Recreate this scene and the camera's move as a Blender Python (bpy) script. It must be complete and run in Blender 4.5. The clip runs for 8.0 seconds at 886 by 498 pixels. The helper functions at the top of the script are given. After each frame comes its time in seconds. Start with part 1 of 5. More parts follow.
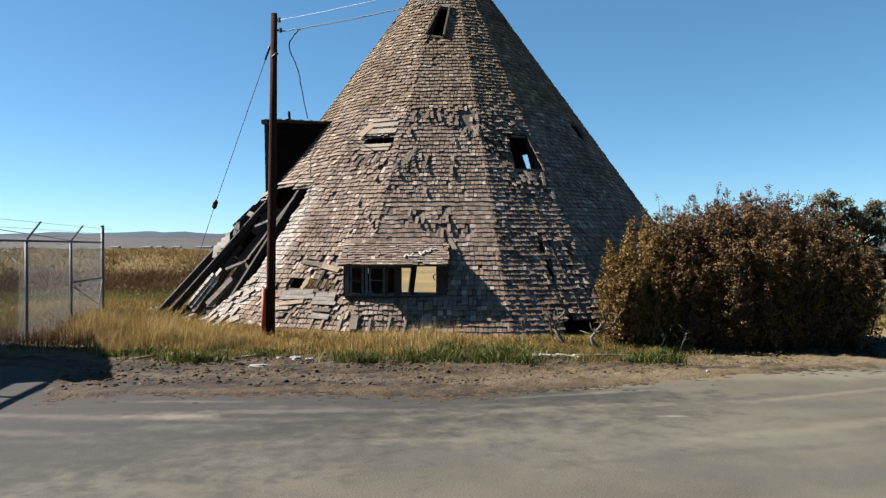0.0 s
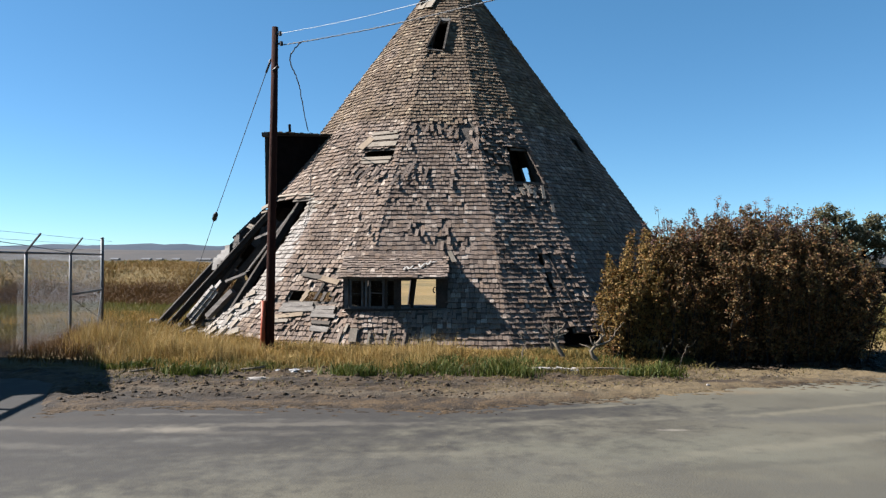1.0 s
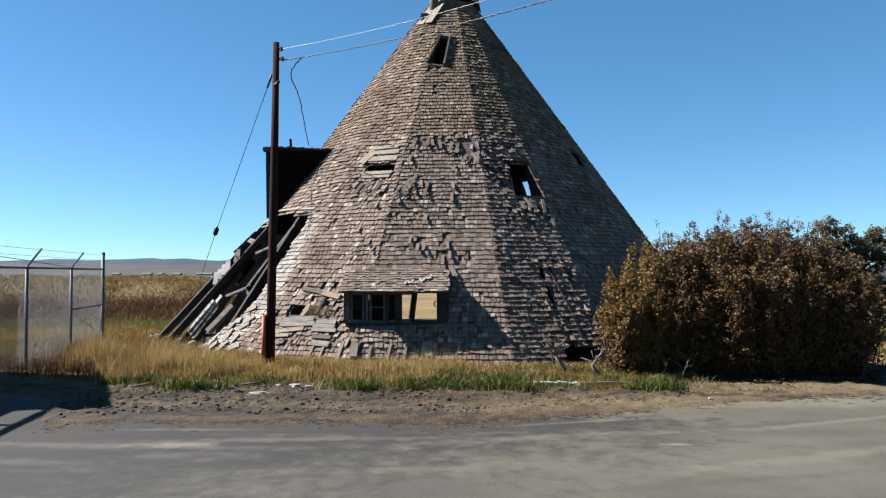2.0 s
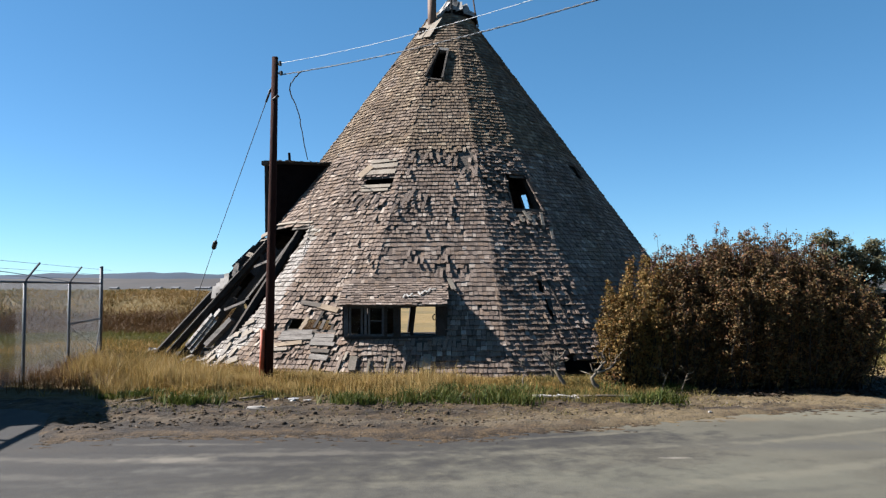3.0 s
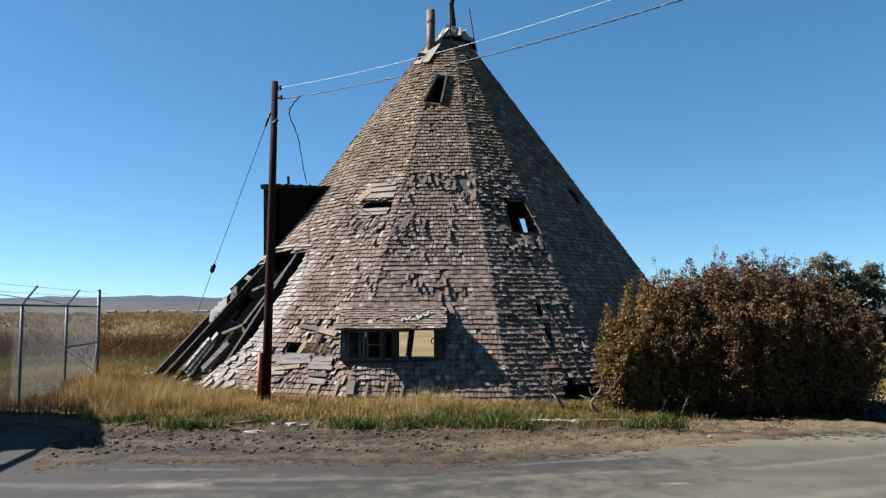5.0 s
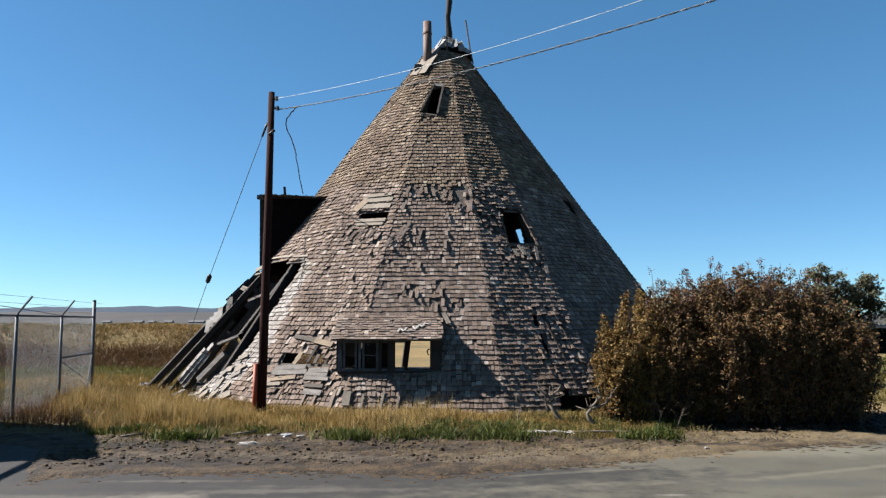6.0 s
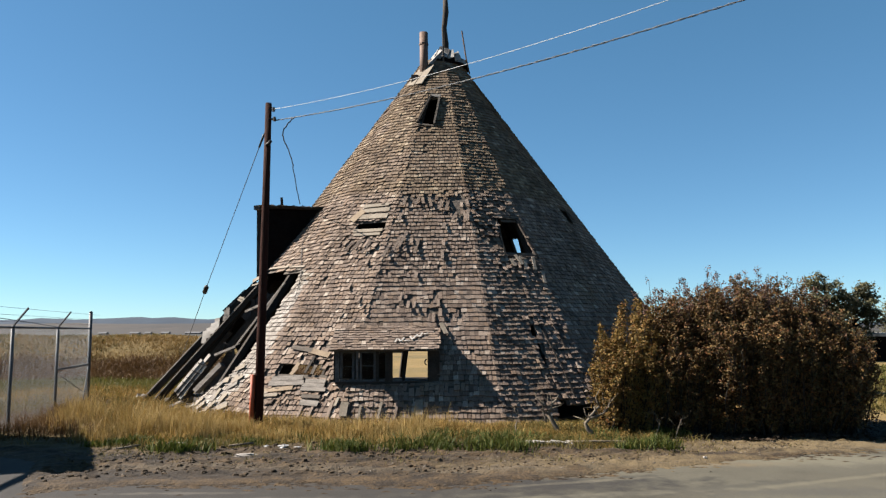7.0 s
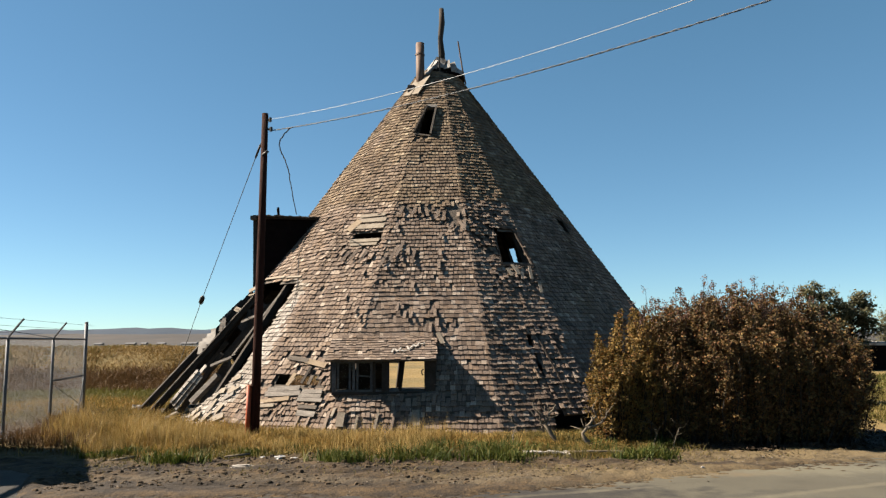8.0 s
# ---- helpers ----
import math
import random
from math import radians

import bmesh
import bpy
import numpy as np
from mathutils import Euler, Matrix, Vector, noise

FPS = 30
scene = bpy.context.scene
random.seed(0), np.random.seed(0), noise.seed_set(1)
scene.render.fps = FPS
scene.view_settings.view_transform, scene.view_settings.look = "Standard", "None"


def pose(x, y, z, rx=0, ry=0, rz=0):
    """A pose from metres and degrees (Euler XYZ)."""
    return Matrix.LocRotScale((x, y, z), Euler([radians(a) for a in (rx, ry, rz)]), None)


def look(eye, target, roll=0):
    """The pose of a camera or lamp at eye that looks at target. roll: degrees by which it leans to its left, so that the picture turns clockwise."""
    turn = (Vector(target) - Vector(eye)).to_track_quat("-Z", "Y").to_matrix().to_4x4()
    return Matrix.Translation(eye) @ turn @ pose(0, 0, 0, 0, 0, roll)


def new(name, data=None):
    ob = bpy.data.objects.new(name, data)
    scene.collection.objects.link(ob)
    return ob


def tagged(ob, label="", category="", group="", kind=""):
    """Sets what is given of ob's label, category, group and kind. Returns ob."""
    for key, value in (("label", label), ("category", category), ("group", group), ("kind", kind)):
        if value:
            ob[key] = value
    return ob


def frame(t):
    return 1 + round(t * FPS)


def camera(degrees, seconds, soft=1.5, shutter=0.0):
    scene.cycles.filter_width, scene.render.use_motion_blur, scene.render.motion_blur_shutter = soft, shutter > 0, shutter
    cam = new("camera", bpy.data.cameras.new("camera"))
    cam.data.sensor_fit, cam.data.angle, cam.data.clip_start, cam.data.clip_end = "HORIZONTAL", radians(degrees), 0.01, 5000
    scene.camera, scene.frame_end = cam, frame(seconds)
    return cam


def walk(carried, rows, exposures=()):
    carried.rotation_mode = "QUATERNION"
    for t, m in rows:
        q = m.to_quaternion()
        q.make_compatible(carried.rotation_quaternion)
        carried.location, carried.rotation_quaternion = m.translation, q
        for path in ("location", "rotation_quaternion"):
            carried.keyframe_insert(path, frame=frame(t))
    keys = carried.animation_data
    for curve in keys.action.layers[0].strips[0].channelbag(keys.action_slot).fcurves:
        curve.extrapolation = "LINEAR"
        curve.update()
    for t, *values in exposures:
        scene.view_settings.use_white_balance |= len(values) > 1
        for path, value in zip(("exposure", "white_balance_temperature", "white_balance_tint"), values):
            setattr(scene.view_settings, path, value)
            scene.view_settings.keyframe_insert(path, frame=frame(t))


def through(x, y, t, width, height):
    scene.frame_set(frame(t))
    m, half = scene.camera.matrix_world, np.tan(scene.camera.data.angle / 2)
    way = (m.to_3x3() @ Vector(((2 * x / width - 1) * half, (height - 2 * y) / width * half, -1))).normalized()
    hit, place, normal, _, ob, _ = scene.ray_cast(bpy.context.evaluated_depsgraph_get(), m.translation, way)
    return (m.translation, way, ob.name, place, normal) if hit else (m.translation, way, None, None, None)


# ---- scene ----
# ---------------------------------------------------------------- camera
cam = camera(60.0, 8.0, soft=1.3)
EYE = 1.8
ROWS = [
    (0.0, 0.0, -0.21, 0.0), (0.5, -0.02, 0.235, 0.03), (1.0, -0.02, 0.745, -0.12), (1.5, 0.05, 1.26, -0.05),
    (3.0, -0.055, 2.78, 0.16), (3.5, -0.07, 3.205, 0.105), (4.0, -0.05, 3.64, 0.19), (4.5, -0.072, 4.1, 0.18),
    (6.0, -0.45, 5.325, 0.07), (6.5, -0.57, 5.7, 0.335), (7.0, -0.64, 6.07, 0.3), (7.5, -0.79, 6.41, 0.345),
    (8.0, -0.88, 6.8, 0.43),
]
walk(cam, [(t, pose(0, 0, EYE, 90 + pitch, roll, yaw)) for t, yaw, pitch, roll in ROWS],
     exposures=[(0.0, 2.05, 5850, 10), (1.5, 2.05, 5500, 10), (3.0, 2.03, 5510, 10), (4.5, 1.95, 5520, 10), (6.5, 1.97, 5600, 10), (7.2, 2.0, 6240, 10), (8.0, 2.06, 6600, 10)])

# ---------------------------------------------------------------- light
SUN = Vector((-0.78, 0.11, 0.62)).normalized()
world = bpy.data.worlds.new("sky")
scene.world = world
world.use_nodes = True
wn = world.node_tree.nodes
sky = wn.new("ShaderNodeTexSky")
sky.sky_type = "NISHITA"
sky.sun_disc = False
sky.sun_elevation = math.asin(SUN.z)
sky.sun_rotation = math.atan2(SUN.x, SUN.y)
sky.altitude = 2000
sky.air_density = 0.9
sky.dust_density = 0.0
sky.ozone_density = 0.4
tint = wn.new("ShaderNodeMixRGB")
tint.blend_type = "MULTIPLY"
tint.inputs[0].default_value = 1.0
tint.inputs[2].default_value = (0.490, 0.615, 0.655, 1)
world.node_tree.links.new(sky.outputs[0], tint.inputs[1])
even = wn.new("ShaderNodeMixRGB")
even.inputs[0].default_value = 0.22
even.inputs[2].default_value = (0.45, 1.75, 2.5, 1)
world.node_tree.links.new(tint.outputs[0], even.inputs[1])
world.node_tree.links.new(even.outputs[0], wn["Background"].inputs[0])
wn["Background"].inputs[1].default_value = 0.052
sun = new("sun", bpy.data.lights.new("sun", "SUN"))
sun.data.energy = 5.0
sun.data.angle = radians(0.55)
sun.data.color = (1.0, 0.86, 0.70)
sun.matrix_world = look(SUN * 50, (0, 0, 0))


# ---------------------------------------------------------------- materials
def material(name, dark, light, scale=4.0, rough=0.85, bump=0.3, metal=0.0, vary="", spread=0.35,
             stretch=(1, 1, 1), fine=30.0, stain=None, stain_scale=0.8, spec=0.3):
    """Two-scale noise between two colours, with bump, and a change of value from piece to piece."""
    m = bpy.data.materials.new(name)
    m.use_nodes = True
    n, l = m.node_tree.nodes, m.node_tree.links
    b = n["Principled BSDF"]
    b.inputs["Roughness"].default_value = rough
    b.inputs["Metallic"].default_value = metal
    b.inputs["Specular IOR Level"].default_value = spec
    co = n.new("ShaderNodeTexCoord")
    mp = n.new("ShaderNodeMapping")
    mp.inputs["Scale"].default_value = stretch
    geo = n.new("ShaderNodeNewGeometry")
    l.new(geo.outputs["Position"], mp.inputs[0])
    big = n.new("ShaderNodeTexNoise")
    big.inputs["Scale"].default_value = scale
    big.inputs["Detail"].default_value = 5
    l.new(mp.outputs[0], big.inputs["Vector"])
    small = n.new("ShaderNodeTexNoise")
    small.inputs["Scale"].default_value = fine
    small.inputs["Detail"].default_value = 3
    l.new(mp.outputs[0], small.inputs["Vector"])
    add = n.new("ShaderNodeMath")
    add.operation = "ADD"
    l.new(big.outputs[0], add.inputs[0])
    l.new(small.outputs[0], add.inputs[1])
    ramp = n.new("ShaderNodeMapRange")
    ramp.inputs[1].default_value, ramp.inputs[2].default_value = 0.7, 1.3
    l.new(add.outputs[0], ramp.inputs[0])
    mix = n.new("ShaderNodeMixRGB")
    mix.inputs[1].default_value, mix.inputs[2].default_value = (*dark, 1), (*light, 1)
    l.new(ramp.outputs[0], mix.inputs[0])
    colour = mix.outputs[0]
    if stain:
        st = n.new("ShaderNodeTexNoise")
        st.inputs["Scale"].default_value = stain_scale
        st.inputs["Detail"].default_value = 4
        l.new(geo.outputs["Position"], st.inputs["Vector"])
        sr = n.new("ShaderNodeMapRange")
        sr.inputs[1].default_value, sr.inputs[2].default_value = 0.5, 0.68
        l.new(st.outputs[0], sr.inputs[0])
        sm = n.new("ShaderNodeMixRGB")
        sm.inputs[2].default_value = (*stain, 1)
        l.new(sr.outputs[0], sm.inputs[0])
        l.new(colour, sm.inputs[1])
        colour = sm.outputs[0]
    if vary:
        src = geo.outputs["Random Per Island"] if vary == "island" else n.new("ShaderNodeObjectInfo").outputs["Random"]
        vr = n.new("ShaderNodeMapRange")
        vr.inputs[3].default_value, vr.inputs[4].default_value = 1 - spread, 1 + spread
        l.new(src, vr.inputs[0])
        hs = n.new("ShaderNodeHueSaturation")
        l.new(vr.outputs[0], hs.inputs["Value"])
        l.new(colour, hs.inputs["Color"])
        colour = hs.outputs[0]
    l.new(colour, b.inputs["Base Color"])
    if bump:
        bp = n.new("ShaderNodeBump")
        bp.inputs["Strength"].default_value = bump
        bp.inputs["Distance"].default_value = 0.02
        l.new(small.outputs[0], bp.inputs["Height"])
        l.new(bp.outputs[0], b.inputs["Normal"])
    return m


def palette(name, colours, rough=0.7, sheen=0.0, through=0.0):
    """Leaves and blades: a colour from the list for each island."""
    m = bpy.data.materials.new(name)
    m.use_nodes = True
    n, l = m.node_tree.nodes, m.node_tree.links
    b = n["Principled BSDF"]
    b.inputs["Roughness"].default_value = rough
    b.inputs["Specular IOR Level"].default_value = 0.2
    geo = n.new("ShaderNodeNewGeometry")
    r = n.new("ShaderNodeValToRGB")
    e = r.color_ramp.elements
    while len(e) < len(colours):
        e.new(0.5)
    for i, c in enumerate(colours):
        e[i].position = i / (len(colours) - 1)
        e[i].color = (*c, 1)
    l.new(geo.outputs["Random Per Island"], r.inputs[0])
    l.new(r.outputs[0], b.inputs["Base Color"])
    if through:
        t = n.new("ShaderNodeBsdfTranslucent")
        l.new(r.outputs[0], t.inputs[0])
        mx = n.new("ShaderNodeMixShader")
        mx.inputs[0].default_value = through
        l.new(b.outputs[0], mx.inputs[1])
        l.new(t.outputs[0], mx.inputs[2])
        l.new(mx.outputs[0], n["Material Output"].inputs[0])
    return m


CEDAR = [(0.0, (0.0640, 0.0480, 0.0385)), (0.15, (0.0990, 0.0735, 0.0575)), (0.34, (0.1370, 0.1035, 0.0820)), (0.5, (0.1220, 0.0960, 0.0800)),
         (0.66, (0.1620, 0.1255, 0.0985)), (0.82, (0.1300, 0.0920, 0.0660)), (0.93, (0.2080, 0.1680, 0.1360)), (1.0, (0.2800, 0.2370, 0.1980))]
SILVER = [(0.0, (0.150, 0.132, 0.116)), (0.25, (0.185, 0.168, 0.150)), (0.6, (0.225, 0.206, 0.186)), (1.0, (0.275, 0.255, 0.232))]


def shingle_material(name, vary, tones=CEDAR):
    """Sun-bleached cedar: each shake its own grey or brown, with grain down the slope and broad lichen stains."""
    m = bpy.data.materials.new(name)
    m.use_nodes = True
    n, l = m.node_tree.nodes, m.node_tree.links
    b = n["Principled BSDF"]
    b.inputs["Roughness"].default_value = 0.9
    b.inputs["Specular IOR Level"].default_value = 0.25
    geo = n.new("ShaderNodeNewGeometry")
    src = geo.outputs["Random Per Island"] if vary == "island" else n.new("ShaderNodeObjectInfo").outputs["Random"]
    ramp = n.new("ShaderNodeValToRGB")
    e = ramp.color_ramp.elements
    while len(e) < len(tones):
        e.new(0.5)
    for i, (p, c) in enumerate(tones):
        e[i].position, e[i].color = p, (*c, 1)
    l.new(src, ramp.inputs[0])
    mp = n.new("ShaderNodeMapping")
    mp.inputs["Scale"].default_value = (60, 60, 7)
    l.new(geo.outputs["Position"], mp.inputs[0])
    grain = n.new("ShaderNodeTexNoise")
    grain.inputs["Scale"].default_value = 1.0
    grain.inputs["Detail"].default_value = 4
    l.new(mp.outputs[0], grain.inputs["Vector"])
    broad = n.new("ShaderNodeTexNoise")
    broad.inputs["Scale"].default_value = 0.7
    broad.inputs["Detail"].default_value = 5
    l.new(geo.outputs["Position"], broad.inputs["Vector"])
    gr = n.new("ShaderNodeMapRange")
    gr.inputs[1].default_value, gr.inputs[2].default_value, gr.inputs[3].default_value, gr.inputs[4].default_value = 0.3, 0.7, 0.62, 1.3
    l.new(grain.outputs[0], gr.inputs[0])
    hs = n.new("ShaderNodeHueSaturation")
    l.new(gr.outputs[0], hs.inputs["Value"])
    l.new(ramp.outputs[0], hs.inputs["Color"])
    # lichen grows on the older courses above the repaired band
    sep = n.new("ShaderNodeSeparateXYZ")
    l.new(geo.outputs["Position"], sep.inputs[0])
    up = n.new("ShaderNodeMapRange")
    up.inputs[1].default_value, up.inputs[2].default_value, up.inputs[3].default_value, up.inputs[4].default_value = 4.9, 5.4, -0.12, 0.22
    l.new(sep.outputs[2], up.inputs[0])
    add = n.new("ShaderNodeMath")
    l.new(broad.outputs[0], add.inputs[0])
    l.new(up.outputs[0], add.inputs[1])
    br = n.new("ShaderNodeMapRange")
    br.inputs[1].default_value, br.inputs[2].default_value, br.inputs[4].default_value = 0.45, 0.72, 0.75
    l.new(add.outputs[0], br.inputs[0])
    lich = n.new("ShaderNodeMixRGB")
    lich.blend_type = "MULTIPLY"
    lich.inputs[2].default_value = (0.86, 0.82, 0.63, 1)
    l.new(br.outputs[0], lich.inputs[0])
    l.new(hs.outputs[0], lich.inputs[1])
    # dark weather stains in broad patches
    damp = n.new("ShaderNodeTexNoise")
    damp.inputs["Scale"].default_value = 0.95
    damp.inputs["Detail"].default_value = 6
    damp.inputs["Roughness"].default_value = 0.62
    l.new(geo.outputs["Position"], damp.inputs["Vector"])
    dr = n.new("ShaderNodeMapRange")
    dr.inputs[1].default_value, dr.inputs[2].default_value, dr.inputs[4].default_value = 0.48, 0.70, 0.85
    l.new(damp.outputs[0], dr.inputs[0])
    stained = n.new("ShaderNodeMixRGB")
    stained.blend_type = "MULTIPLY"
    stained.inputs[2].default_value = (0.50, 0.45, 0.38, 1)
    l.new(dr.outputs[0], stained.inputs[0])
    l.new(lich.outputs[0], stained.inputs[1])
    l.new(stained.outputs[0], b.inputs["Base Color"])
    bp = n.new("ShaderNodeBump")
    bp.inputs["Strength"].default_value = 0.6
    bp.inputs["Distance"].default_value = 0.02
    l.new(grain.outputs[0], bp.inputs["Height"])
    l.new(bp.outputs[0], b.inputs["Normal"])
    return m


SHINGLE = shingle_material("weathered_shingle", "island")
SHINGLE_PIECE = shingle_material("weathered_shingle_single", "object")
SILVER_SHINGLE = shingle_material("bleached_shingle", "island", SILVER)
BOARD = material("grey_board", (0.0338, 0.0288, 0.0234), (0.0876, 0.0740, 0.0610), 3, 0.9, 0.4, vary="island", spread=0.3, stretch=(1, 1, 6))
GREY_BOARD = material("silvered_board", (0.0640, 0.0575, 0.0520), (0.1750, 0.1600, 0.1430), 3, 0.9, 0.4, vary="island", spread=0.3, stretch=(1, 1, 6))
TAN_BOARD = material("raw_tan_board", (0.115, 0.086, 0.056), (0.190, 0.148, 0.102), 3, 0.85, 0.35, vary="island", spread=0.2)
PALE_BOARD = material("pale_board", (0.1061, 0.0886, 0.0674), (0.1838, 0.1594, 0.1273), 3, 0.85, 0.35, vary="island", spread=0.2)
WHITE_BOARD = material("bleached_board", (0.1900, 0.1780, 0.1620), (0.3100, 0.2960, 0.2740), 5, 0.8, 0.3, vary="island", spread=0.2, stain=(0.0694, 0.0591, 0.0486), stain_scale=2.5)
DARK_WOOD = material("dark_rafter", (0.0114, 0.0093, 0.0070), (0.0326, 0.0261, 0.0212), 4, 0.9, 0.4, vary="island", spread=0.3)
CHAR_WOOD = material("blackened_rafter", (0.026, 0.024, 0.025), (0.082, 0.077, 0.076), 4, 0.85, 0.4, vary="island", spread=0.35)
TAR_SHADE = material("tarred_and_shaded_boards", (0.0028, 0.0017, 0.0015), (0.0066, 0.0046, 0.0042), 6, 0.95, 0.4, spec=0.05)
FRAME_PAINT = material("worn_frame_paint", (0.028, 0.028, 0.029), (0.100, 0.098, 0.096), 6, 0.8, 0.3)
POLE_WOOD = material("creosote_pole", (0.0120, 0.0042, 0.0030), (0.0330, 0.0118, 0.0080), 5, 0.9, 0.5, stretch=(6, 6, 0.6), spec=0.1)
RED_PIPE = material("red_guard", (0.1650, 0.0280, 0.0090), (0.2600, 0.0560, 0.0170), 8, 0.6, 0.1)
STEEL = material("galvanised_steel", (0.045, 0.050, 0.058), (0.085, 0.092, 0.102), 8, 0.6, 0.1, metal=0.2)
WIRE = material("galvanised_wire", (0.085, 0.098, 0.115), (0.150, 0.170, 0.195), 8, 0.6, 0.0)
CABLE = material("black_cable", (0.0054, 0.0054, 0.0060), (0.0136, 0.0136, 0.0136), 8, 0.5, 0.0)
PALE_CABLE = material("pale_cable", (0.2176, 0.2176, 0.2176), (0.3536, 0.3536, 0.3536), 8, 0.5, 0.0)
RUST = material("rusty_pipe", (0.0533, 0.0321, 0.0229), (0.1142, 0.0762, 0.0571), 6, 0.7, 0.3, metal=0.2)
CAP_TIN = material("peeling_cap", (0.11, 0.105, 0.10), (0.26, 0.25, 0.235), 4, 0.6, 0.4, stain=(0.05, 0.045, 0.04), stain_scale=3.0)
TIN = material("weathered_tin", (0.0686, 0.0662, 0.0617), (0.1257, 0.1211, 0.1142), 5, 0.6, 0.4, metal=0.2)
ASPHALT = material("old_asphalt", (0.0340, 0.0310, 0.0228), (0.0740, 0.0690, 0.0505), 0.8, 0.9, 0.25, fine=60, stain=(0.0656, 0.0624, 0.0464), stain_scale=0.45, stretch=(0.9, 1.1, 1))


def blot(mat, x, y, rx, ry, colour, strength, seed, turn=0.0):
    """A worn, dusty or shade-deepening blot with a ragged, fading rim, laid over a ground material."""
    n, l = mat.node_tree.nodes, mat.node_tree.links
    b = n["Principled BSDF"]
    under_colour = b.inputs["Base Color"].links[0].from_socket
    geo = n.new("ShaderNodeNewGeometry")
    mp = n.new("ShaderNodeMapping")
    mp.vector_type = "TEXTURE"
    mp.inputs["Location"].default_value = (x, y, 0)
    mp.inputs["Rotation"].default_value = (0, 0, radians(turn))
    mp.inputs["Scale"].default_value = (rx, ry, 1)
    l.new(geo.outputs["Position"], mp.inputs[0])
    ln = n.new("ShaderNodeVectorMath")
    ln.operation = "LENGTH"
    l.new(mp.outputs[0], ln.inputs[0])
    nz = n.new("ShaderNodeTexNoise")
    nz.noise_dimensions = "4D"
    nz.inputs["W"].default_value = seed
    nz.inputs["Scale"].default_value = 3.5
    nz.inputs["Detail"].default_value = 7
    nz.inputs["Roughness"].default_value = 0.65
    l.new(geo.outputs["Position"], nz.inputs["Vector"])
    ad = n.new("ShaderNodeMath")
    ad.operation = "MULTIPLY_ADD"
    ad.inputs[1].default_value = 3.2
    l.new(nz.outputs[0], ad.inputs[0])
    l.new(ln.outputs["Value"], ad.inputs[2])
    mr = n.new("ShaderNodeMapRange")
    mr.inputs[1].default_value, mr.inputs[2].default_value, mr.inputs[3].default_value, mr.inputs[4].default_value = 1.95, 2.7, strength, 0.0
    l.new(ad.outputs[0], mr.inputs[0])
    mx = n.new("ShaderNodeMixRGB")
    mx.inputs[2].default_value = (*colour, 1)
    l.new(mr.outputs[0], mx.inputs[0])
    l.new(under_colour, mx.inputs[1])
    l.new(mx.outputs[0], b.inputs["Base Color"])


# dark asphalt at left; the (-7.4, 9.9) blot also deepens the trailer's shadow
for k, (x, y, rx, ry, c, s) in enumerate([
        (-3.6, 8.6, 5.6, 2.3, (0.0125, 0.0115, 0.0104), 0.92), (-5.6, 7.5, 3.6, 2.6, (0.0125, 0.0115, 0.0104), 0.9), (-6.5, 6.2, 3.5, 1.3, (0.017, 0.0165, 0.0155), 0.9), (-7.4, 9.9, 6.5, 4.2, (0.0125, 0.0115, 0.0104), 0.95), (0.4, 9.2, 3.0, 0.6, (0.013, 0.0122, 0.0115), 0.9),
        (-2.75, 8.0, 0.45, 0.17, (0.11, 0.10, 0.08), 0.75), (-2.6, 7.55, 0.9, 0.25, (0.0840, 0.0800, 0.0680), 0.6), (1.6, 9.95, 0.4, 0.08, (0.085, 0.076, 0.057), 0.7),
        (0.1, 9.1, 0.4, 0.06, (0.070, 0.063, 0.050), 0.6), (5.0, 10.7, 3.0, 0.5, (0.0960, 0.0896, 0.0640), 0.7), (2.0, 7.2, 2.2, 0.8, (0.0720, 0.0704, 0.0528), 0.6),
        (4.2, 8.6, 1.6, 0.3, (0.0400, 0.0384, 0.0336), 0.6), (2.45, 8.05, 0.22, 0.05, (0.1280, 0.1160, 0.0960), 0.8), (-0.5, 6.6, 3.5, 0.5, (0.0440, 0.0424, 0.0360), 0.5),
        (3.0, 6.0, 2.5, 0.4, (0.0416, 0.0400, 0.0336), 0.5), (-1.4, 8.9, 0.5, 0.07, (0.062, 0.057, 0.047), 0.6),
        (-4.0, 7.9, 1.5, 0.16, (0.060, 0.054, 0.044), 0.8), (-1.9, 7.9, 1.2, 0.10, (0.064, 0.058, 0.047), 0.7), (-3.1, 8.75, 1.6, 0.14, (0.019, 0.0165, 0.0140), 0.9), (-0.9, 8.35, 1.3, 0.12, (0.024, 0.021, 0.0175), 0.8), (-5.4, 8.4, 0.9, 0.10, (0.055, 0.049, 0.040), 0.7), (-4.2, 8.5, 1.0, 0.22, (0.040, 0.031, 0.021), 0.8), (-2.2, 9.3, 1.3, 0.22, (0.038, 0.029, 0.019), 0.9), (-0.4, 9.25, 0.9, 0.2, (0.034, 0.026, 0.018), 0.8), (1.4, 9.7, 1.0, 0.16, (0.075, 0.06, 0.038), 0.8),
        (3.4, 10.4, 1.3, 0.22, (0.085, 0.068, 0.042), 0.9), (-3.6, 8.2, 0.9, 0.12, (0.055, 0.05, 0.042), 0.7), (-1.8, 8.5, 1.1, 0.10, (0.060, 0.055, 0.046), 0.7), (-4.6, 7.3, 1.2, 0.14, (0.050, 0.047, 0.040), 0.6), (-3.4, 7.0, 1.6, 0.12, (0.055, 0.052, 0.043), 0.6)]):
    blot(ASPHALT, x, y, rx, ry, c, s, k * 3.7)
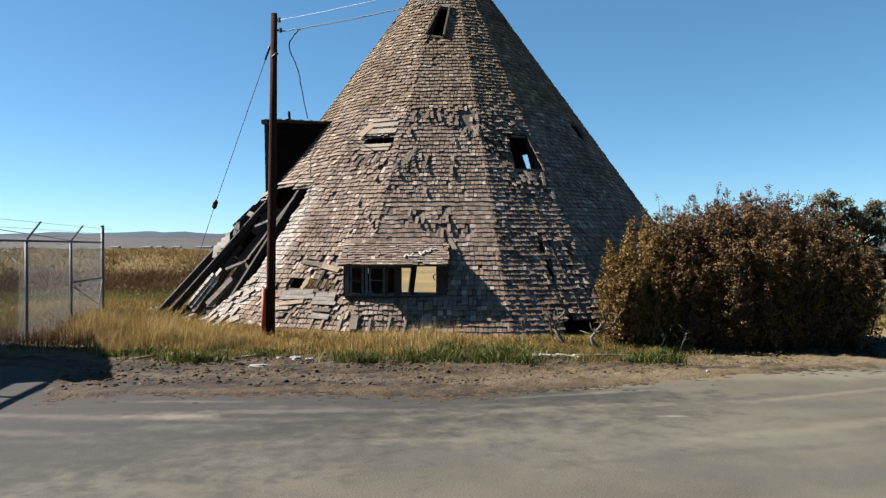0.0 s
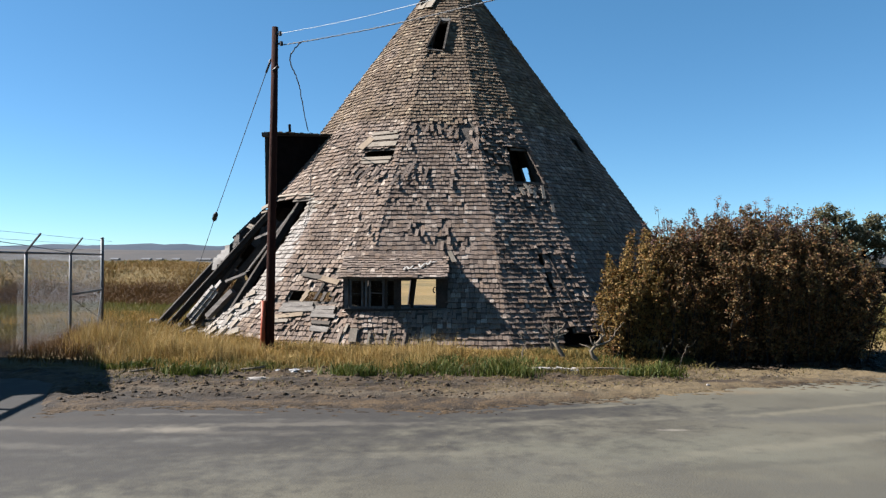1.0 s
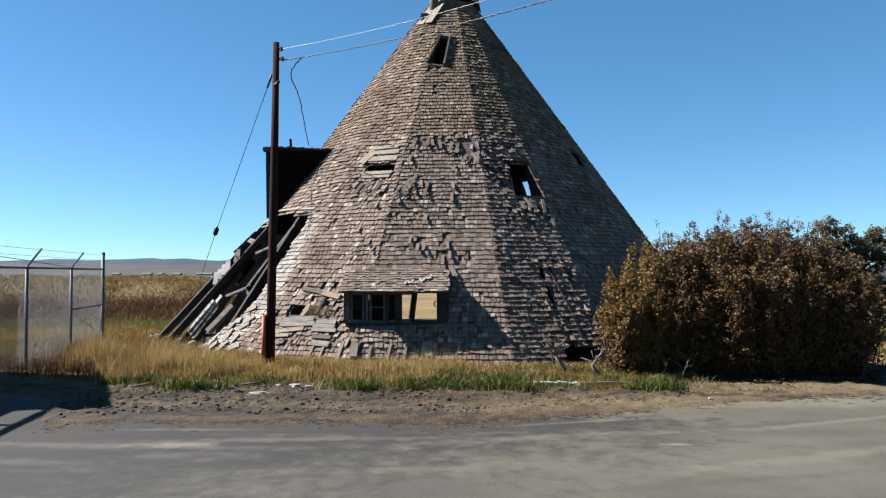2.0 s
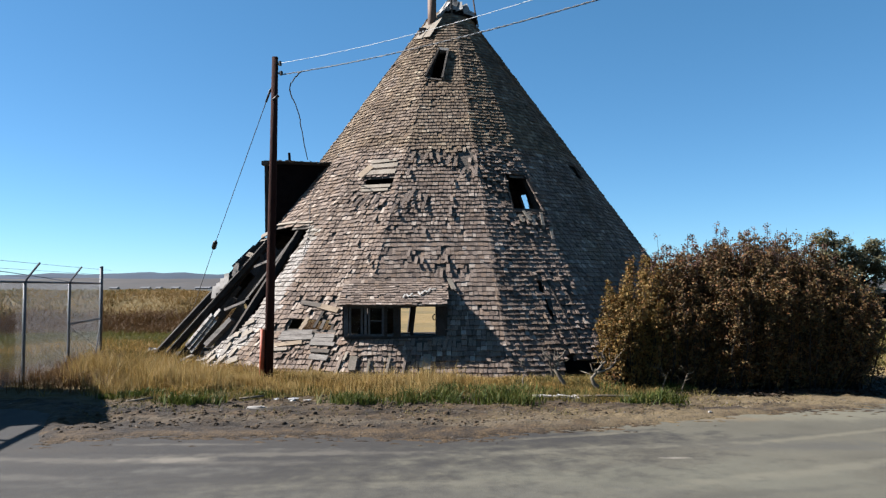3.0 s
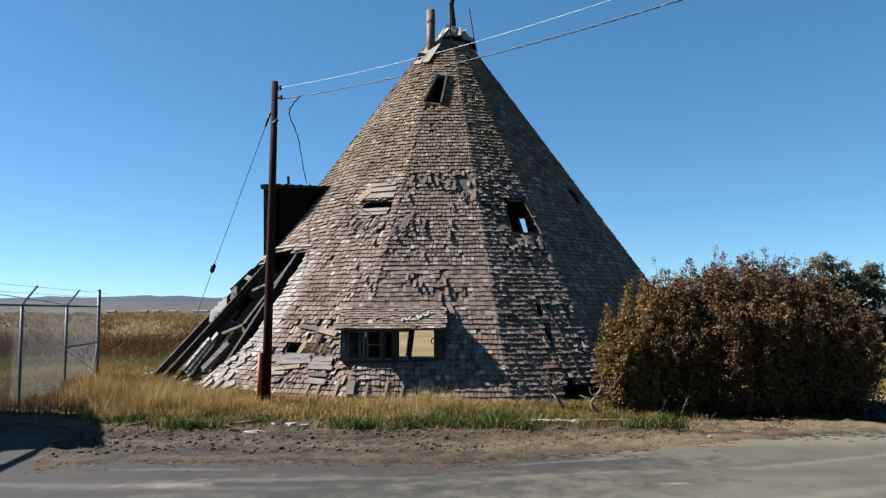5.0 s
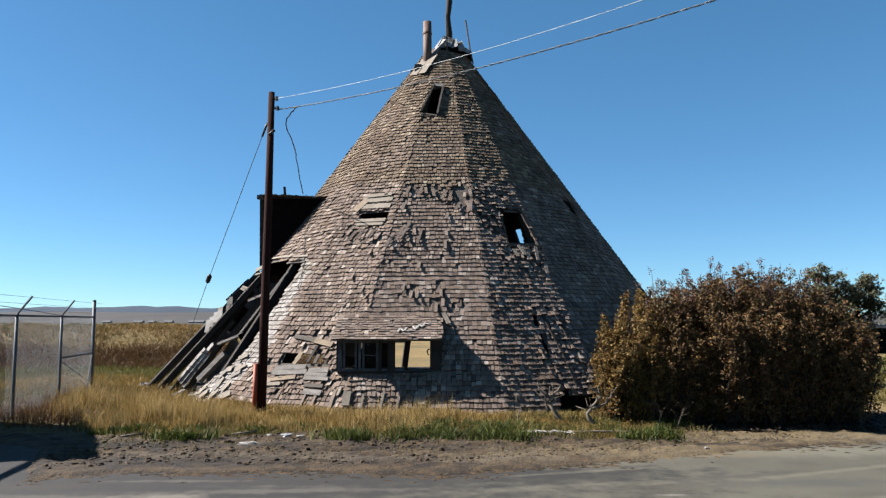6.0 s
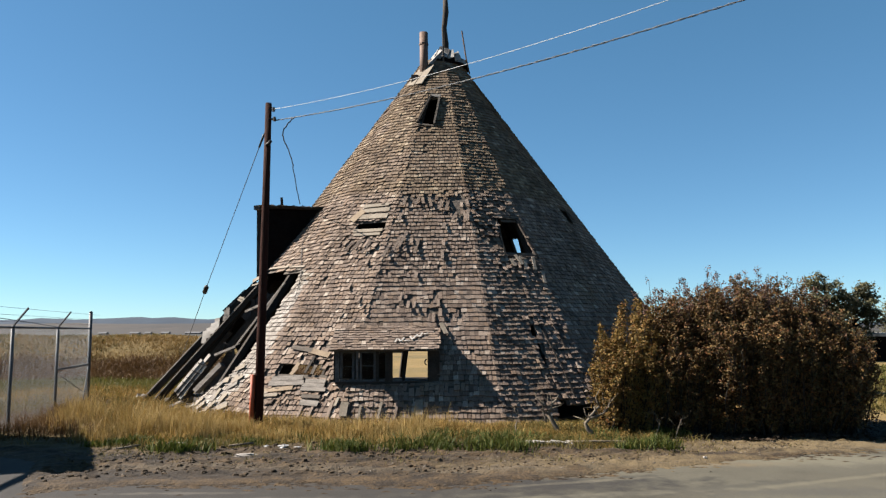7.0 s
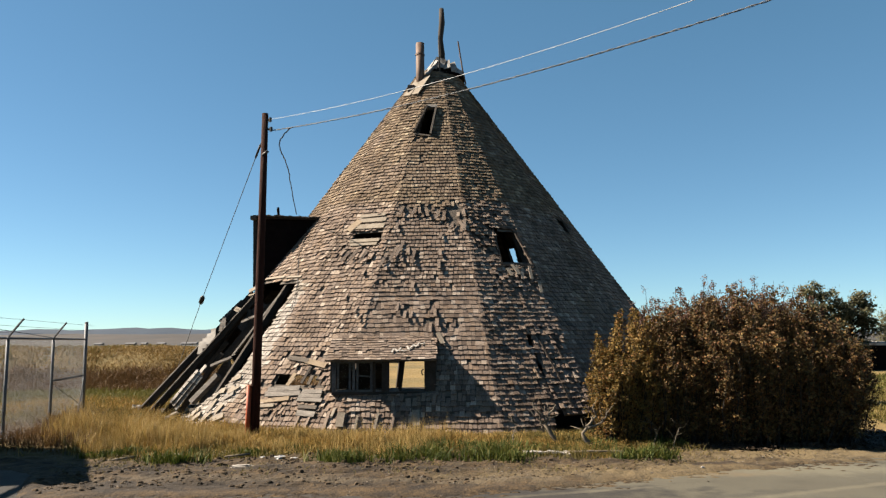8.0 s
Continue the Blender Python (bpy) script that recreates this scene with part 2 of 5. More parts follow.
# dust swept into long curving streaks by turning wheels
for k, (x, y, rx, ry, c, s, turn) in enumerate([
        (1.2, 8.4, 2.6, 0.14, (0.082, 0.076, 0.056), 0.7, 12), (3.2, 8.9, 2.2, 0.12, (0.036, 0.034, 0.027), 0.7, 16), (3.9, 7.6, 2.6, 0.16, (0.088, 0.082, 0.060), 0.7, 20),
        (2.4, 6.6, 2.2, 0.12, (0.040, 0.038, 0.030), 0.6, 14), (0.2, 7.6, 2.4, 0.12, (0.046, 0.043, 0.034), 0.6, 6), (4.8, 9.3, 1.8, 0.10, (0.090, 0.082, 0.058), 0.7, 22),
        (-0.6, 7.0, 2.0, 0.12, (0.074, 0.069, 0.052), 0.6, 4), (-3.0, 7.3, 1.9, 0.14, (0.028, 0.026, 0.022), 0.8, -6), (-4.3, 6.6, 1.8, 0.16, (0.024, 0.022, 0.019), 0.8, -10),
        (5.6, 8.2, 1.8, 0.14, (0.044, 0.042, 0.034), 0.6, 24), (1.8, 9.3, 1.4, 0.08, (0.088, 0.080, 0.058), 0.7, 16),
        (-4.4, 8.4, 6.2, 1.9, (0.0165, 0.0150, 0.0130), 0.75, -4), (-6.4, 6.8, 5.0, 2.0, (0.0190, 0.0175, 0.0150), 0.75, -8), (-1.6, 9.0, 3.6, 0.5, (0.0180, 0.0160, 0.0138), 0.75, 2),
        (-3.7, 8.0, 1.9, 0.14, (0.058, 0.052, 0.042), 0.7, -5), (-1.7, 8.3, 1.6, 0.12, (0.062, 0.056, 0.045), 0.7, 3), (-4.8, 7.4, 1.8, 0.16, (0.050, 0.046, 0.038), 0.65, -7), (-2.9, 8.8, 0.9, 0.08, (0.060, 0.054, 0.044), 0.7, 0),
        (-2.75, 8.05, 0.5, 0.16, (0.105, 0.094, 0.074), 0.8, 3)]):
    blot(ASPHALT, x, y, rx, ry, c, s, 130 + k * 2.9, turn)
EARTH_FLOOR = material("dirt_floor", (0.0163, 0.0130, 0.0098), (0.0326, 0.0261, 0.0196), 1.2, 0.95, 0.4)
STONE = material("pale_stone", (0.1523, 0.1409, 0.1257), (0.2361, 0.2209, 0.2018), 6, 0.9, 0.4)
LITTER = material("white_plastic_litter", (0.1675, 0.1675, 0.1675), (0.2437, 0.2437, 0.2437), 9, 0.5, 0.2)
PEBBLE = material("pebbles", (0.0348, 0.0283, 0.0218), (0.0958, 0.0827, 0.0674), 8, 0.95, 0.2, vary="island", spread=0.5)
CLOD = material("dirt_clod", (0.019, 0.0125, 0.0065), (0.056, 0.037, 0.018), 6, 0.95, 0.5, vary="island", spread=0.4)
SHADE_LEAF = palette("shade_leaf", [(0.0126, 0.0100, 0.0078), (0.0270, 0.0200, 0.0130), (0.0450, 0.0300, 0.0182), (0.0180, 0.0140, 0.0104)])
HILL = material("haze_blue_hill", (0.0092, 0.0195, 0.0370), (0.0170, 0.0300, 0.0480), 0.006, 0.95, 0.0, fine=0.03)
FOOTHILL = material("dry_foothill", (0.018, 0.0165, 0.0160), (0.038, 0.0320, 0.0270), 0.012, 0.95, 0.0, fine=0.08)
PALE_PAINT = material("pale_paint", (0.070, 0.071, 0.076), (0.105, 0.106, 0.112), 2, 0.8, 0.0)
GRASS = palette("dry_grass", [(0.1103, 0.0600, 0.0131), (0.2023, 0.1240, 0.0328), (0.2849, 0.1880, 0.0590), (0.1563, 0.1080, 0.0262), (0.0827, 0.0680, 0.0131)], through=0.3)
GREEN = palette("green_weed", [(0.0180, 0.0300, 0.0045), (0.0340, 0.0500, 0.0070), (0.0560, 0.0660, 0.0100), (0.0800, 0.0720, 0.0140)], through=0.25)
STRAW = palette("pale_straw", [(0.1728, 0.1150, 0.0369), (0.2700, 0.1900, 0.0697), (0.3348, 0.2500, 0.1025), (0.2160, 0.1500, 0.0492)], through=0.3)
OLIVE = palette("olive_grass", [(0.0450, 0.0420, 0.0102), (0.0750, 0.0660, 0.0170), (0.1000, 0.0800, 0.0213), (0.1300, 0.1000, 0.0272)], through=0.3)
MEADOW = palette("meadow_grass", [(0.0480, 0.0500, 0.0100), (0.0700, 0.0700, 0.0150), (0.0950, 0.0820, 0.0200), (0.0600, 0.0640, 0.0120)], through=0.3)
BROWN_BRUSH = palette("brown_brush", [(0.0480, 0.0258, 0.0110), (0.0768, 0.0420, 0.0161), (0.1032, 0.0612, 0.0207), (0.0672, 0.0384, 0.0138)], through=0.2)
BANK_GRASS = palette("bank_grass", [(0.0938, 0.0587, 0.0192), (0.1438, 0.0912, 0.0276), (0.1812, 0.1187, 0.0360), (0.1187, 0.0825, 0.0252)], through=0.2)
LEAF = palette("autumn_leaf", [(0.0230, 0.0170, 0.0055), (0.0660, 0.0440, 0.0125), (0.0390, 0.0320, 0.0105), (0.1050, 0.0440, 0.0120), (0.0310, 0.0145, 0.0070), (0.1450, 0.0900, 0.0270), (0.0730, 0.0350, 0.0135), (0.0780, 0.0590, 0.0240)], through=0.08)
LEAF_GOLD = palette("golden_leaf", [(0.0500, 0.0370, 0.0100), (0.1250, 0.0800, 0.0200), (0.1700, 0.1120, 0.0300), (0.1250, 0.0540, 0.0150), (0.0720, 0.0620, 0.0200)], through=0.25)
LEAF_BARE = palette("bare_twig_leaf", [(0.0450, 0.0270, 0.0200), (0.0850, 0.0480, 0.0330), (0.1150, 0.0560, 0.0320), (0.0700, 0.0440, 0.0340)], through=0.15)
LEAF_GREEN = palette("cottonwood_leaf", [(0.0340, 0.0370, 0.0190), (0.0560, 0.0580, 0.0290), (0.0960, 0.0900, 0.0480), (0.1300, 0.1120, 0.0600)], through=0.4)
BARK = material("twig_bark", (0.0061, 0.0043, 0.0031), (0.0171, 0.0135, 0.0104), 8, 0.9, 0.3)
DRIFTWOOD = material("dead_branch", (0.065, 0.052, 0.037), (0.14, 0.118, 0.088), 8, 0.9, 0.3)
GLASS = bpy.data.materials.new("dusty_glass")
GLASS.use_nodes = True
gb = GLASS.node_tree.nodes["Principled BSDF"]
gb.inputs["Base Color"].default_value = (0.75, 0.78, 0.78, 1)
gb.inputs["Transmission Weight"].default_value = 1.0
gb.inputs["Roughness"].default_value = 0.12
gb.inputs["IOR"].default_value = 1.1


# ---------------------------------------------------------------- building helpers
class Geo:
    """Vertices and faces gathered for one mesh."""

    def __init__(self):
        self.v, self.f = [], []

    def add(self, verts, faces):
        k = len(self.v)
        self.v += [tuple(p) for p in verts]
        self.f += [tuple(i + k for i in f) for f in faces]
        return self

    def box(self, m, sx, sy, sz):
        c = [m @ Vector((x * sx / 2, y * sy / 2, z * sz / 2)) for x in (-1, 1) for y in (-1, 1) for z in (-1, 1)]
        return self.add(c, [(0, 1, 3, 2), (4, 6, 7, 5), (0, 4, 5, 1), (2, 3, 7, 6), (0, 2, 6, 4), (1, 5, 7, 3)])

    def beam(self, p, q, w, h, face=(0, -1, 0)):
        """A squared timber from p to q; h is its size along face."""
        p, q = Vector(p), Vector(q)
        d = (q - p).normalized()
        n = Vector(face)
        n = (n - d * n.dot(d)).normalized()
        s = d.cross(n)
        c = []
        for end in (p, q):
            c += [end + s * (i * w / 2) + n * (j * h / 2) for i, j in ((-1, -1), (1, -1), (1, 1), (-1, 1))]
        return self.add(c, [(3, 2, 1, 0), (4, 5, 6, 7), (0, 1, 5, 4), (1, 2, 6, 5), (2, 3, 7, 6), (3, 0, 4, 7)])

    def tube(self, path, radii, sides=8):
        path = [Vector(p) for p in path]
        if isinstance(radii, (int, float)):
            radii = [radii] * len(path)
        rings = []
        for i, p in enumerate(path):
            d = (path[min(i + 1, len(path) - 1)] - path[max(i - 1, 0)]).normalized()
            a = d.orthogonal().normalized() if i == 0 else (a - d * a.dot(d)).normalized()
            b = d.cross(a)
            rings.append([p + (a * math.cos(k * math.tau / sides) + b * math.sin(k * math.tau / sides)) * radii[i] for k in range(sides)])
        v = [p for r in rings for p in r]
        f = [(i * sides + k, i * sides + (k + 1) % sides, (i + 1) * sides + (k + 1) % sides, (i + 1) * sides + k)
             for i in range(len(path) - 1) for k in range(sides)]
        f += [tuple(reversed(range(sides))), tuple((len(path) - 1) * sides + k for k in range(sides))]
        return self.add(v, f)

    def mesh(self, name, mat, smooth=False):
        me = bpy.data.meshes.new(name)
        me.from_pydata(self.v, [], self.f)
        me.materials.append(mat)
        if smooth:
            me.shade_smooth()
        me.update()
        return me


def part(name, geo, mat, parent=None, label="", smooth=False):
    ob = new(name, geo.mesh(name, mat, smooth))
    if parent:
        ob.parent = parent
    if label:
        ob["label"] = label
    return ob


def thing(name, at, label, category, group="", kind=""):
    """An empty at a thing's base; its parts are given in world places and moved under it."""
    ob = new(name)
    ob.location = at
    ob.empty_display_size = 0.2
    return tagged(ob, label, category, group, kind)


def under(ob, parent):
    """Parent ob, whose mesh is in world places, without moving it."""
    ob.parent = parent
    base = parent
    shift = Vector((0, 0, 0))
    while base:
        shift += base.location
        base = base.parent
    ob.location = -shift
    return ob


def piece(name, geo, mat, parent, label="", smooth=False):
    return under(part(name, geo, mat, None, label, smooth), parent)


# ---------------------------------------------------------------- ground, road, distance
rng = random.Random(7)


def smooth(a, b, x):
    t = min(1, max(0, (x - a) / (b - a)))
    return t * t * (3 - 2 * t)


# asphalt carried back left of x -4.7 so the trailer's shadow reads darker
EDGE = [(-400, -10), (-60, 4), (-16, 11.2), (-6.4, 11.6), (-5.6, 11.2), (-4.7, 9.2), (-3.4, 9.5), (-1.5, 9.45), (0.1, 9.3), (3, 10.4), (6.9, 11.9), (12, 13.2), (30, 16), (400, 40)]


def road_edge(x):
    x = max(-399, min(399, x))
    for (xa, ya), (xb, yb) in zip(EDGE, EDGE[1:]):
        if x <= xb:
            y = ya + (yb - ya) * (x - xa) / (xb - xa)
            break
    return y + 0.18 * noise.noise((x * 0.9, 3.1, 0)) + 0.10 * noise.noise((x * 3, 8.1, 0)) + 0.06 * noise.noise((x * 9, 4.1, 0))


def ground_z(x, y):
    z = 0.03 * noise.noise((x * 0.8, y * 0.8, 0.4)) * smooth(8.5, 11, y) * (1 - smooth(60, 90, y))
    z += 0.02 * noise.noise((x * 3.1, y * 3.1, 1.4)) * smooth(8.5, 11, y) * (1 - smooth(25, 30, y))
    z += (0.045 * noise.noise((x * 1.7, y * 3.4, 2.4)) + 0.040 * noise.noise((x * 5, y * 7, 1.1))) * smooth(9.0, 9.9, y) * (1 - smooth(12.5, 14, y))
    mound = smooth(29, 35, y) * (1 - smooth(42, 60, y)) * (1 - smooth(-9, -3, x)) * smooth(-36, -26, x)
    z += mound * (1.45 + 0.35 * noise.noise((x * 0.12, y * 0.12, 5)) + 0.15 * noise.noise((x * 0.5, y * 0.5, 2)))
    edge = road_edge(x)
    if y < 14:
        z *= smooth(edge - 0.1, edge + 0.3, y)
    z += 0.034 * (1 - smooth(edge + 0.1, edge + 0.9, y)) - 0.09 * (1 - smooth(edge - 0.5, edge, y))
    return z


def spaced(*runs):
    out = []
    for a, b, n in runs:
        out += [a + (b - a) * i / n for i in range(n)]
    return out + [runs[-1][1]]


xs = spaced((-5000, -600, 12), (-600, -60, 18), (-60, -12, 48), (-12, -8, 16), (-8, 8, 150), (8, 12, 16), (12, 60, 40), (60, 600, 18), (600, 5000, 12))
ys = spaced((-800, -20, 10), (-20, 5, 10), (5, 8.4, 17), (8.4, 13.2, 60), (13.2, 18, 24), (18, 64, 80), (64, 300, 24), (300, 5000, 20))
g = Geo()
g.v = [(x, y, ground_z(x, y)) for y in ys for x in xs]
nx = len(xs)
g.f = [(j * nx + i, j * nx + i + 1, (j + 1) * nx + i + 1, (j + 1) * nx + i) for j in range(len(ys) - 1) for i in range(nx - 1)]

GROUND = material("bare_ground", (0.0062, 0.0037, 0.0018), (0.057, 0.0362, 0.0152), 4.5, 0.95, 1.0, fine=26, stain=(0.010, 0.0066, 0.0036), stain_scale=2.2)
n, l = GROUND.node_tree.nodes, GROUND.node_tree.links
bsdf = n["Principled BSDF"]
bare = bsdf.inputs["Base Color"].links[0].from_socket
geo_n = n.new("ShaderNodeNewGeometry")
sep = n.new("ShaderNodeSeparateXYZ")
l.new(geo_n.outputs["Position"], sep.inputs[0])
wob = n.new("ShaderNodeTexNoise")
wob.inputs["Scale"].default_value = 0.5
wob.inputs["Detail"].default_value = 6
l.new(geo_n.outputs["Position"], wob.inputs["Vector"])
ma = n.new("ShaderNodeMath")
ma.operation = "MULTIPLY_ADD"
ma.inputs[1].default_value = 5.0
l.new(wob.outputs[0], ma.inputs[0])
l.new(sep.outputs[1], ma.inputs[2])
mr = n.new("ShaderNodeMapRange")
mr.inputs[1].default_value, mr.inputs[2].default_value = 14.5, 17.5
l.new(ma.outputs[0], mr.inputs[0])
turf = n.new("ShaderNodeTexNoise")
turf.inputs["Scale"].default_value = 0.16
turf.inputs["Detail"].default_value = 8
turf.inputs["Roughness"].default_value = 0.7
l.new(geo_n.outputs["Position"], turf.inputs["Vector"])
tr = n.new("ShaderNodeValToRGB")
te = tr.color_ramp.elements
te[0].position, te[0].color = 0.32, (0.070, 0.056, 0.018, 1)
te[1].position, te[1].color = 0.68, (0.170, 0.115, 0.040, 1)
te.new(0.5).color = (0.120, 0.084, 0.028, 1)
l.new(turf.outputs[0], tr.inputs[0])
mx = n.new("ShaderNodeMixRGB")
l.new(mr.outputs[0], mx.inputs[0])
l.new(bare, mx.inputs[1])
l.new(tr.outputs[0], mx.inputs[2])
far = n.new("ShaderNodeMapRange")
far.inputs[1].default_value, far.inputs[2].default_value = 70, 160
l.new(sep.outputs[1], far.inputs[0])
sage = n.new("ShaderNodeMixRGB")
sage.inputs[2].default_value = (0.021, 0.0202, 0.0132, 1)
l.new(far.outputs[0], sage.inputs[0])
l.new(mx.outputs[0], sage.inputs[1])
l.new(sage.outputs[0], bsdf.inputs["Base Color"])
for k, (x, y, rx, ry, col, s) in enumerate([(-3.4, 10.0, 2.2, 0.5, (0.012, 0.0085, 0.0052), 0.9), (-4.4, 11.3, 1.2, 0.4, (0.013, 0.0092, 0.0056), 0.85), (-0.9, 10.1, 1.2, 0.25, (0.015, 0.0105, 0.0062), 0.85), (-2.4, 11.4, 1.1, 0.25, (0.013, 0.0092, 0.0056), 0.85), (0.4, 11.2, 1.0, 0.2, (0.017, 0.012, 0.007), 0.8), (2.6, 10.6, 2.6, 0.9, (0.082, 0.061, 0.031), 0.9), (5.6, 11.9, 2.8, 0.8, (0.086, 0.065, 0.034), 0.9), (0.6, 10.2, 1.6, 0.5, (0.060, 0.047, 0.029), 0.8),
                                               (-1.6, 10.4, 1.4, 0.3, (0.055, 0.043, 0.027), 0.7), (-3.6, 10.6, 1.2, 0.3, (0.050, 0.039, 0.025), 0.7), (3.9, 11.2, 0.7, 0.18, (0.014, 0.009, 0.005), 0.9)]):
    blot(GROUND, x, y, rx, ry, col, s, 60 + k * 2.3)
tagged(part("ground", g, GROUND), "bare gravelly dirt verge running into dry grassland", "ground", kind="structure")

g = Geo()
xs = spaced((-400, -40, 12), (-40, -8, 32), (-8, 10, 320), (10, 60, 50), (60, 400, 12))
depth = [0, 0.12, 0.5, 1.5, 4, 9, 20, 60]
for x in xs:
    e = road_edge(x)
    g.v += [(x, e + 0.03, -0.03)] + [(x, e - d, 0.004 + 0.012 * min(1, d * 3)) for d in depth]
k = len(depth) + 1
g.f = [(i * k + j, i * k + j + 1, (i + 1) * k + j + 1, (i + 1) * k + j) for i in range(len(xs) - 1) for j in range(k - 1)]
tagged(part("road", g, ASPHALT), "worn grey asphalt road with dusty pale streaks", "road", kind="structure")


# far hills on the horizon, with haze painted into their blue colour
g = Geo()
cols = spaced((-3200, 3600, 160))
for i, x in enumerate(cols):
    crest = 50 + 7 * noise.noise((x * 0.0022, 0.3, 0)) + 3 * noise.noise((x * 0.008, 1.3, 0)) + 1.5 * noise.noise((x * 0.03, 2.3, 0))
    crest += 4 * noise.noise((x * 0.012, 5.3, 0)) + 9 * math.exp(-((x + 1190) / 130) ** 4) + 6 * math.exp(-((x + 1010) / 50) ** 2) + 5 * math.exp(-((x + 1500) / 60) ** 2)
    crest *= 1 - 0.55 * smooth(-200, 1600, x)
    for w, hgt in ((2300, -1), (2500, 0.18), (2700, 0.5), (2850, 0.85), (2950, 1.0), (3300, 0.8), (3900, -0.2)):
        g.v.append((x, w, crest * hgt + 3 * noise.noise((x * 0.01, w * 0.01, 4)) if hgt > 0 else hgt))
g.f = [(i * 7 + j, (i + 1) * 7 + j, (i + 1) * 7 + j + 1, i * 7 + j + 1) for i in range(len(cols) - 1) for j in range(6)]
tagged(part("distant_hills", g, HILL, smooth=True), "low haze-blue sagebrush hills along the horizon", "hills", kind="structure")

g = Geo()
cols = spaced((-1700, 1900, 120))
for i, x in enumerate(cols):
    crest = 15.5 + 2.2 * noise.noise((x * 0.004, 0.9, 0)) + 1.2 * noise.noise((x * 0.017, 3.3, 0)) + 0.5 * noise.noise((x * 0.06, 2.3, 0))
    crest *= 1 - 0.6 * smooth(-100, 900, x)
    for w, hgt in ((800, -0.03), (900, 0.12), (1020, 0.42), (1140, 0.8), (1220, 1.0), (1420, 0.7), (1600, -0.1)):
        g.v.append((x, w, crest * hgt + (0.8 * noise.noise((x * 0.015, w * 0.02, 4)) if hgt > 0.05 else 0)))
g.f = [(i * 7 + j, (i + 1) * 7 + j, (i + 1) * 7 + j + 1, i * 7 + j + 1) for i in range(len(cols) - 1) for j in range(6)]
tagged(part("foothills", g, FOOTHILL, smooth=True), "dry tan and grey-brown foothills before the hills", "hills", kind="structure")

# ---------------------------------------------------------------- the shingled cone building
CX, CY, BASE_R, TAPER, TOP_Z = 0.235, 22.5, 7.54, 0.713, 9.72
RIDGES = [-46, -34, -16, 8.3, 24.8, 48, 72, 96, 120, 144, 168, 192, 216, 240, 266, 292, 314]
EXPOSURE = 0.099


def radius(z):
    return BASE_R - TAPER * z


def on_ridge(a, z, out=0.0):
    r = radius(z) * (1.012 - 0.026 * math.exp(-((a - 76) / 30) ** 2)) + out
    return Vector((CX + r * math.sin(radians(a)), CY - r * math.cos(radians(a)), z))


def facet_of(a):
    while a >= 314:
        a -= 360
    while a < -46:
        a += 360
    for a0, a1 in zip(RIDGES, RIDGES[1:]):
        if a0 <= a < a1:
            return a0, a1, a
    return RIDGES[0], RIDGES[1], a


def skin(a, z, out=0.0):
    """The point of the faceted cone at azimuth a (degrees to the right of its front) and height z."""
    a0, a1, a = facet_of(a)
    p, q = on_ridge(a0, z), on_ridge(a1, z)
    d = Vector((math.sin(radians(a)), -math.cos(radians(a)), 0))
    c = Vector((CX, CY, z))
    e = q - p
    nrm = Vector((e.y, -e.x, 0))
    s = (p - c).dot(nrm) / d.dot(nrm)
    return c + d * s + facet_normal(a0, a1) * out


def facet_normal(a0, a1):
    p, q, t = on_ridge(a0, 0), on_ridge(a1, 0), on_ridge(a0, 5)
    return (q - p).cross(t - p).normalized()


# openings through roof and boards, as outlines in azimuth and height
OPENINGS = [
    [(-10.6, 8.26), (-2.2, 8.16), (-5.6, 7.29), (-16.4, 7.39)],
    [(-28.2, 4.45), (-18.3, 4.41), (-18.0, 4.24), (-27.9, 4.25)],
    [(16.8, 4.47), (24.1, 4.42), (24.8, 3.57), (16.4, 3.57)],
    [(49, 5.0), (60, 5.03), (58, 4.6), (50, 4.6)],
    [(-30.8, 1.07), (-21.8, 1.05), (-20.6, 0.87), (-31.1, 0.87)],
    [(-20.5, 1.62), (-1.5, 1.62), (-1.3, 0.8), (-18.8, 0.8)],
    [(-80, -0.1), (-53, -0.1), (-51, 0.16), (-43.5, 0.75), (-41.3, 1.24), (-40.6, 2.4), (-40.3, 3.2), (-62, 3.34), (-80, 3.3)],
    [(16.8, -0.1), (24.6, -0.1), (23.8, 0.27), (20.0, 0.30), (18.8, 0.42), (17.6, 0.30), (16.8, 0.1)],
    [(17.0, 1.90), (17.7, 1.90), (18.0, 1.47), (18.4, 1.07), (17.4, 1.05), (17.4, 1.47)],
    [(244, -0.1), (272, -0.1), (270, 0.9), (262, 1.5), (250, 1.3)],
    [(140.4, 4.87), (144.6, 4.87), (144.8, 4.36), (141.1, 4.36)],
    [(182.5, 1.15), (196.5, 1.15), (196.5, -0.1), (182.5, -0.1)],
    [(213, 0.95), (226, 0.95), (226, 0.02), (213, 0.02)],
]
for ring in OPENINGS:
    for i, (a, z) in enumerate(ring):
        ring[i] = (a + 360 if a < -41.5 else a, z)
# the wide collapsed opening reaches over the seam at -46 degrees
SEAM = OPENINGS[6]
OPENINGS[6] = [(a if a > 100 else a + 360, z) for a, z in SEAM]


def inside(ring, a, z):
    hit = False
    for (xa, ya), (xb, yb) in zip(ring, ring[1:] + ring[:1]):
        if (ya > z) != (yb > z) and a < xa + (xb - xa) * (z - ya) / (yb - ya):
            hit = not hit
    return hit


def is_open(a, z):
    return any(inside(r, a, z) or inside(r, a + 360, z) for r in OPENINGS)


teepee = thing("teepee_building", (CX, CY, 0), "derelict cone-shaped building clad in weathered grey-brown wooden shingles", "building")

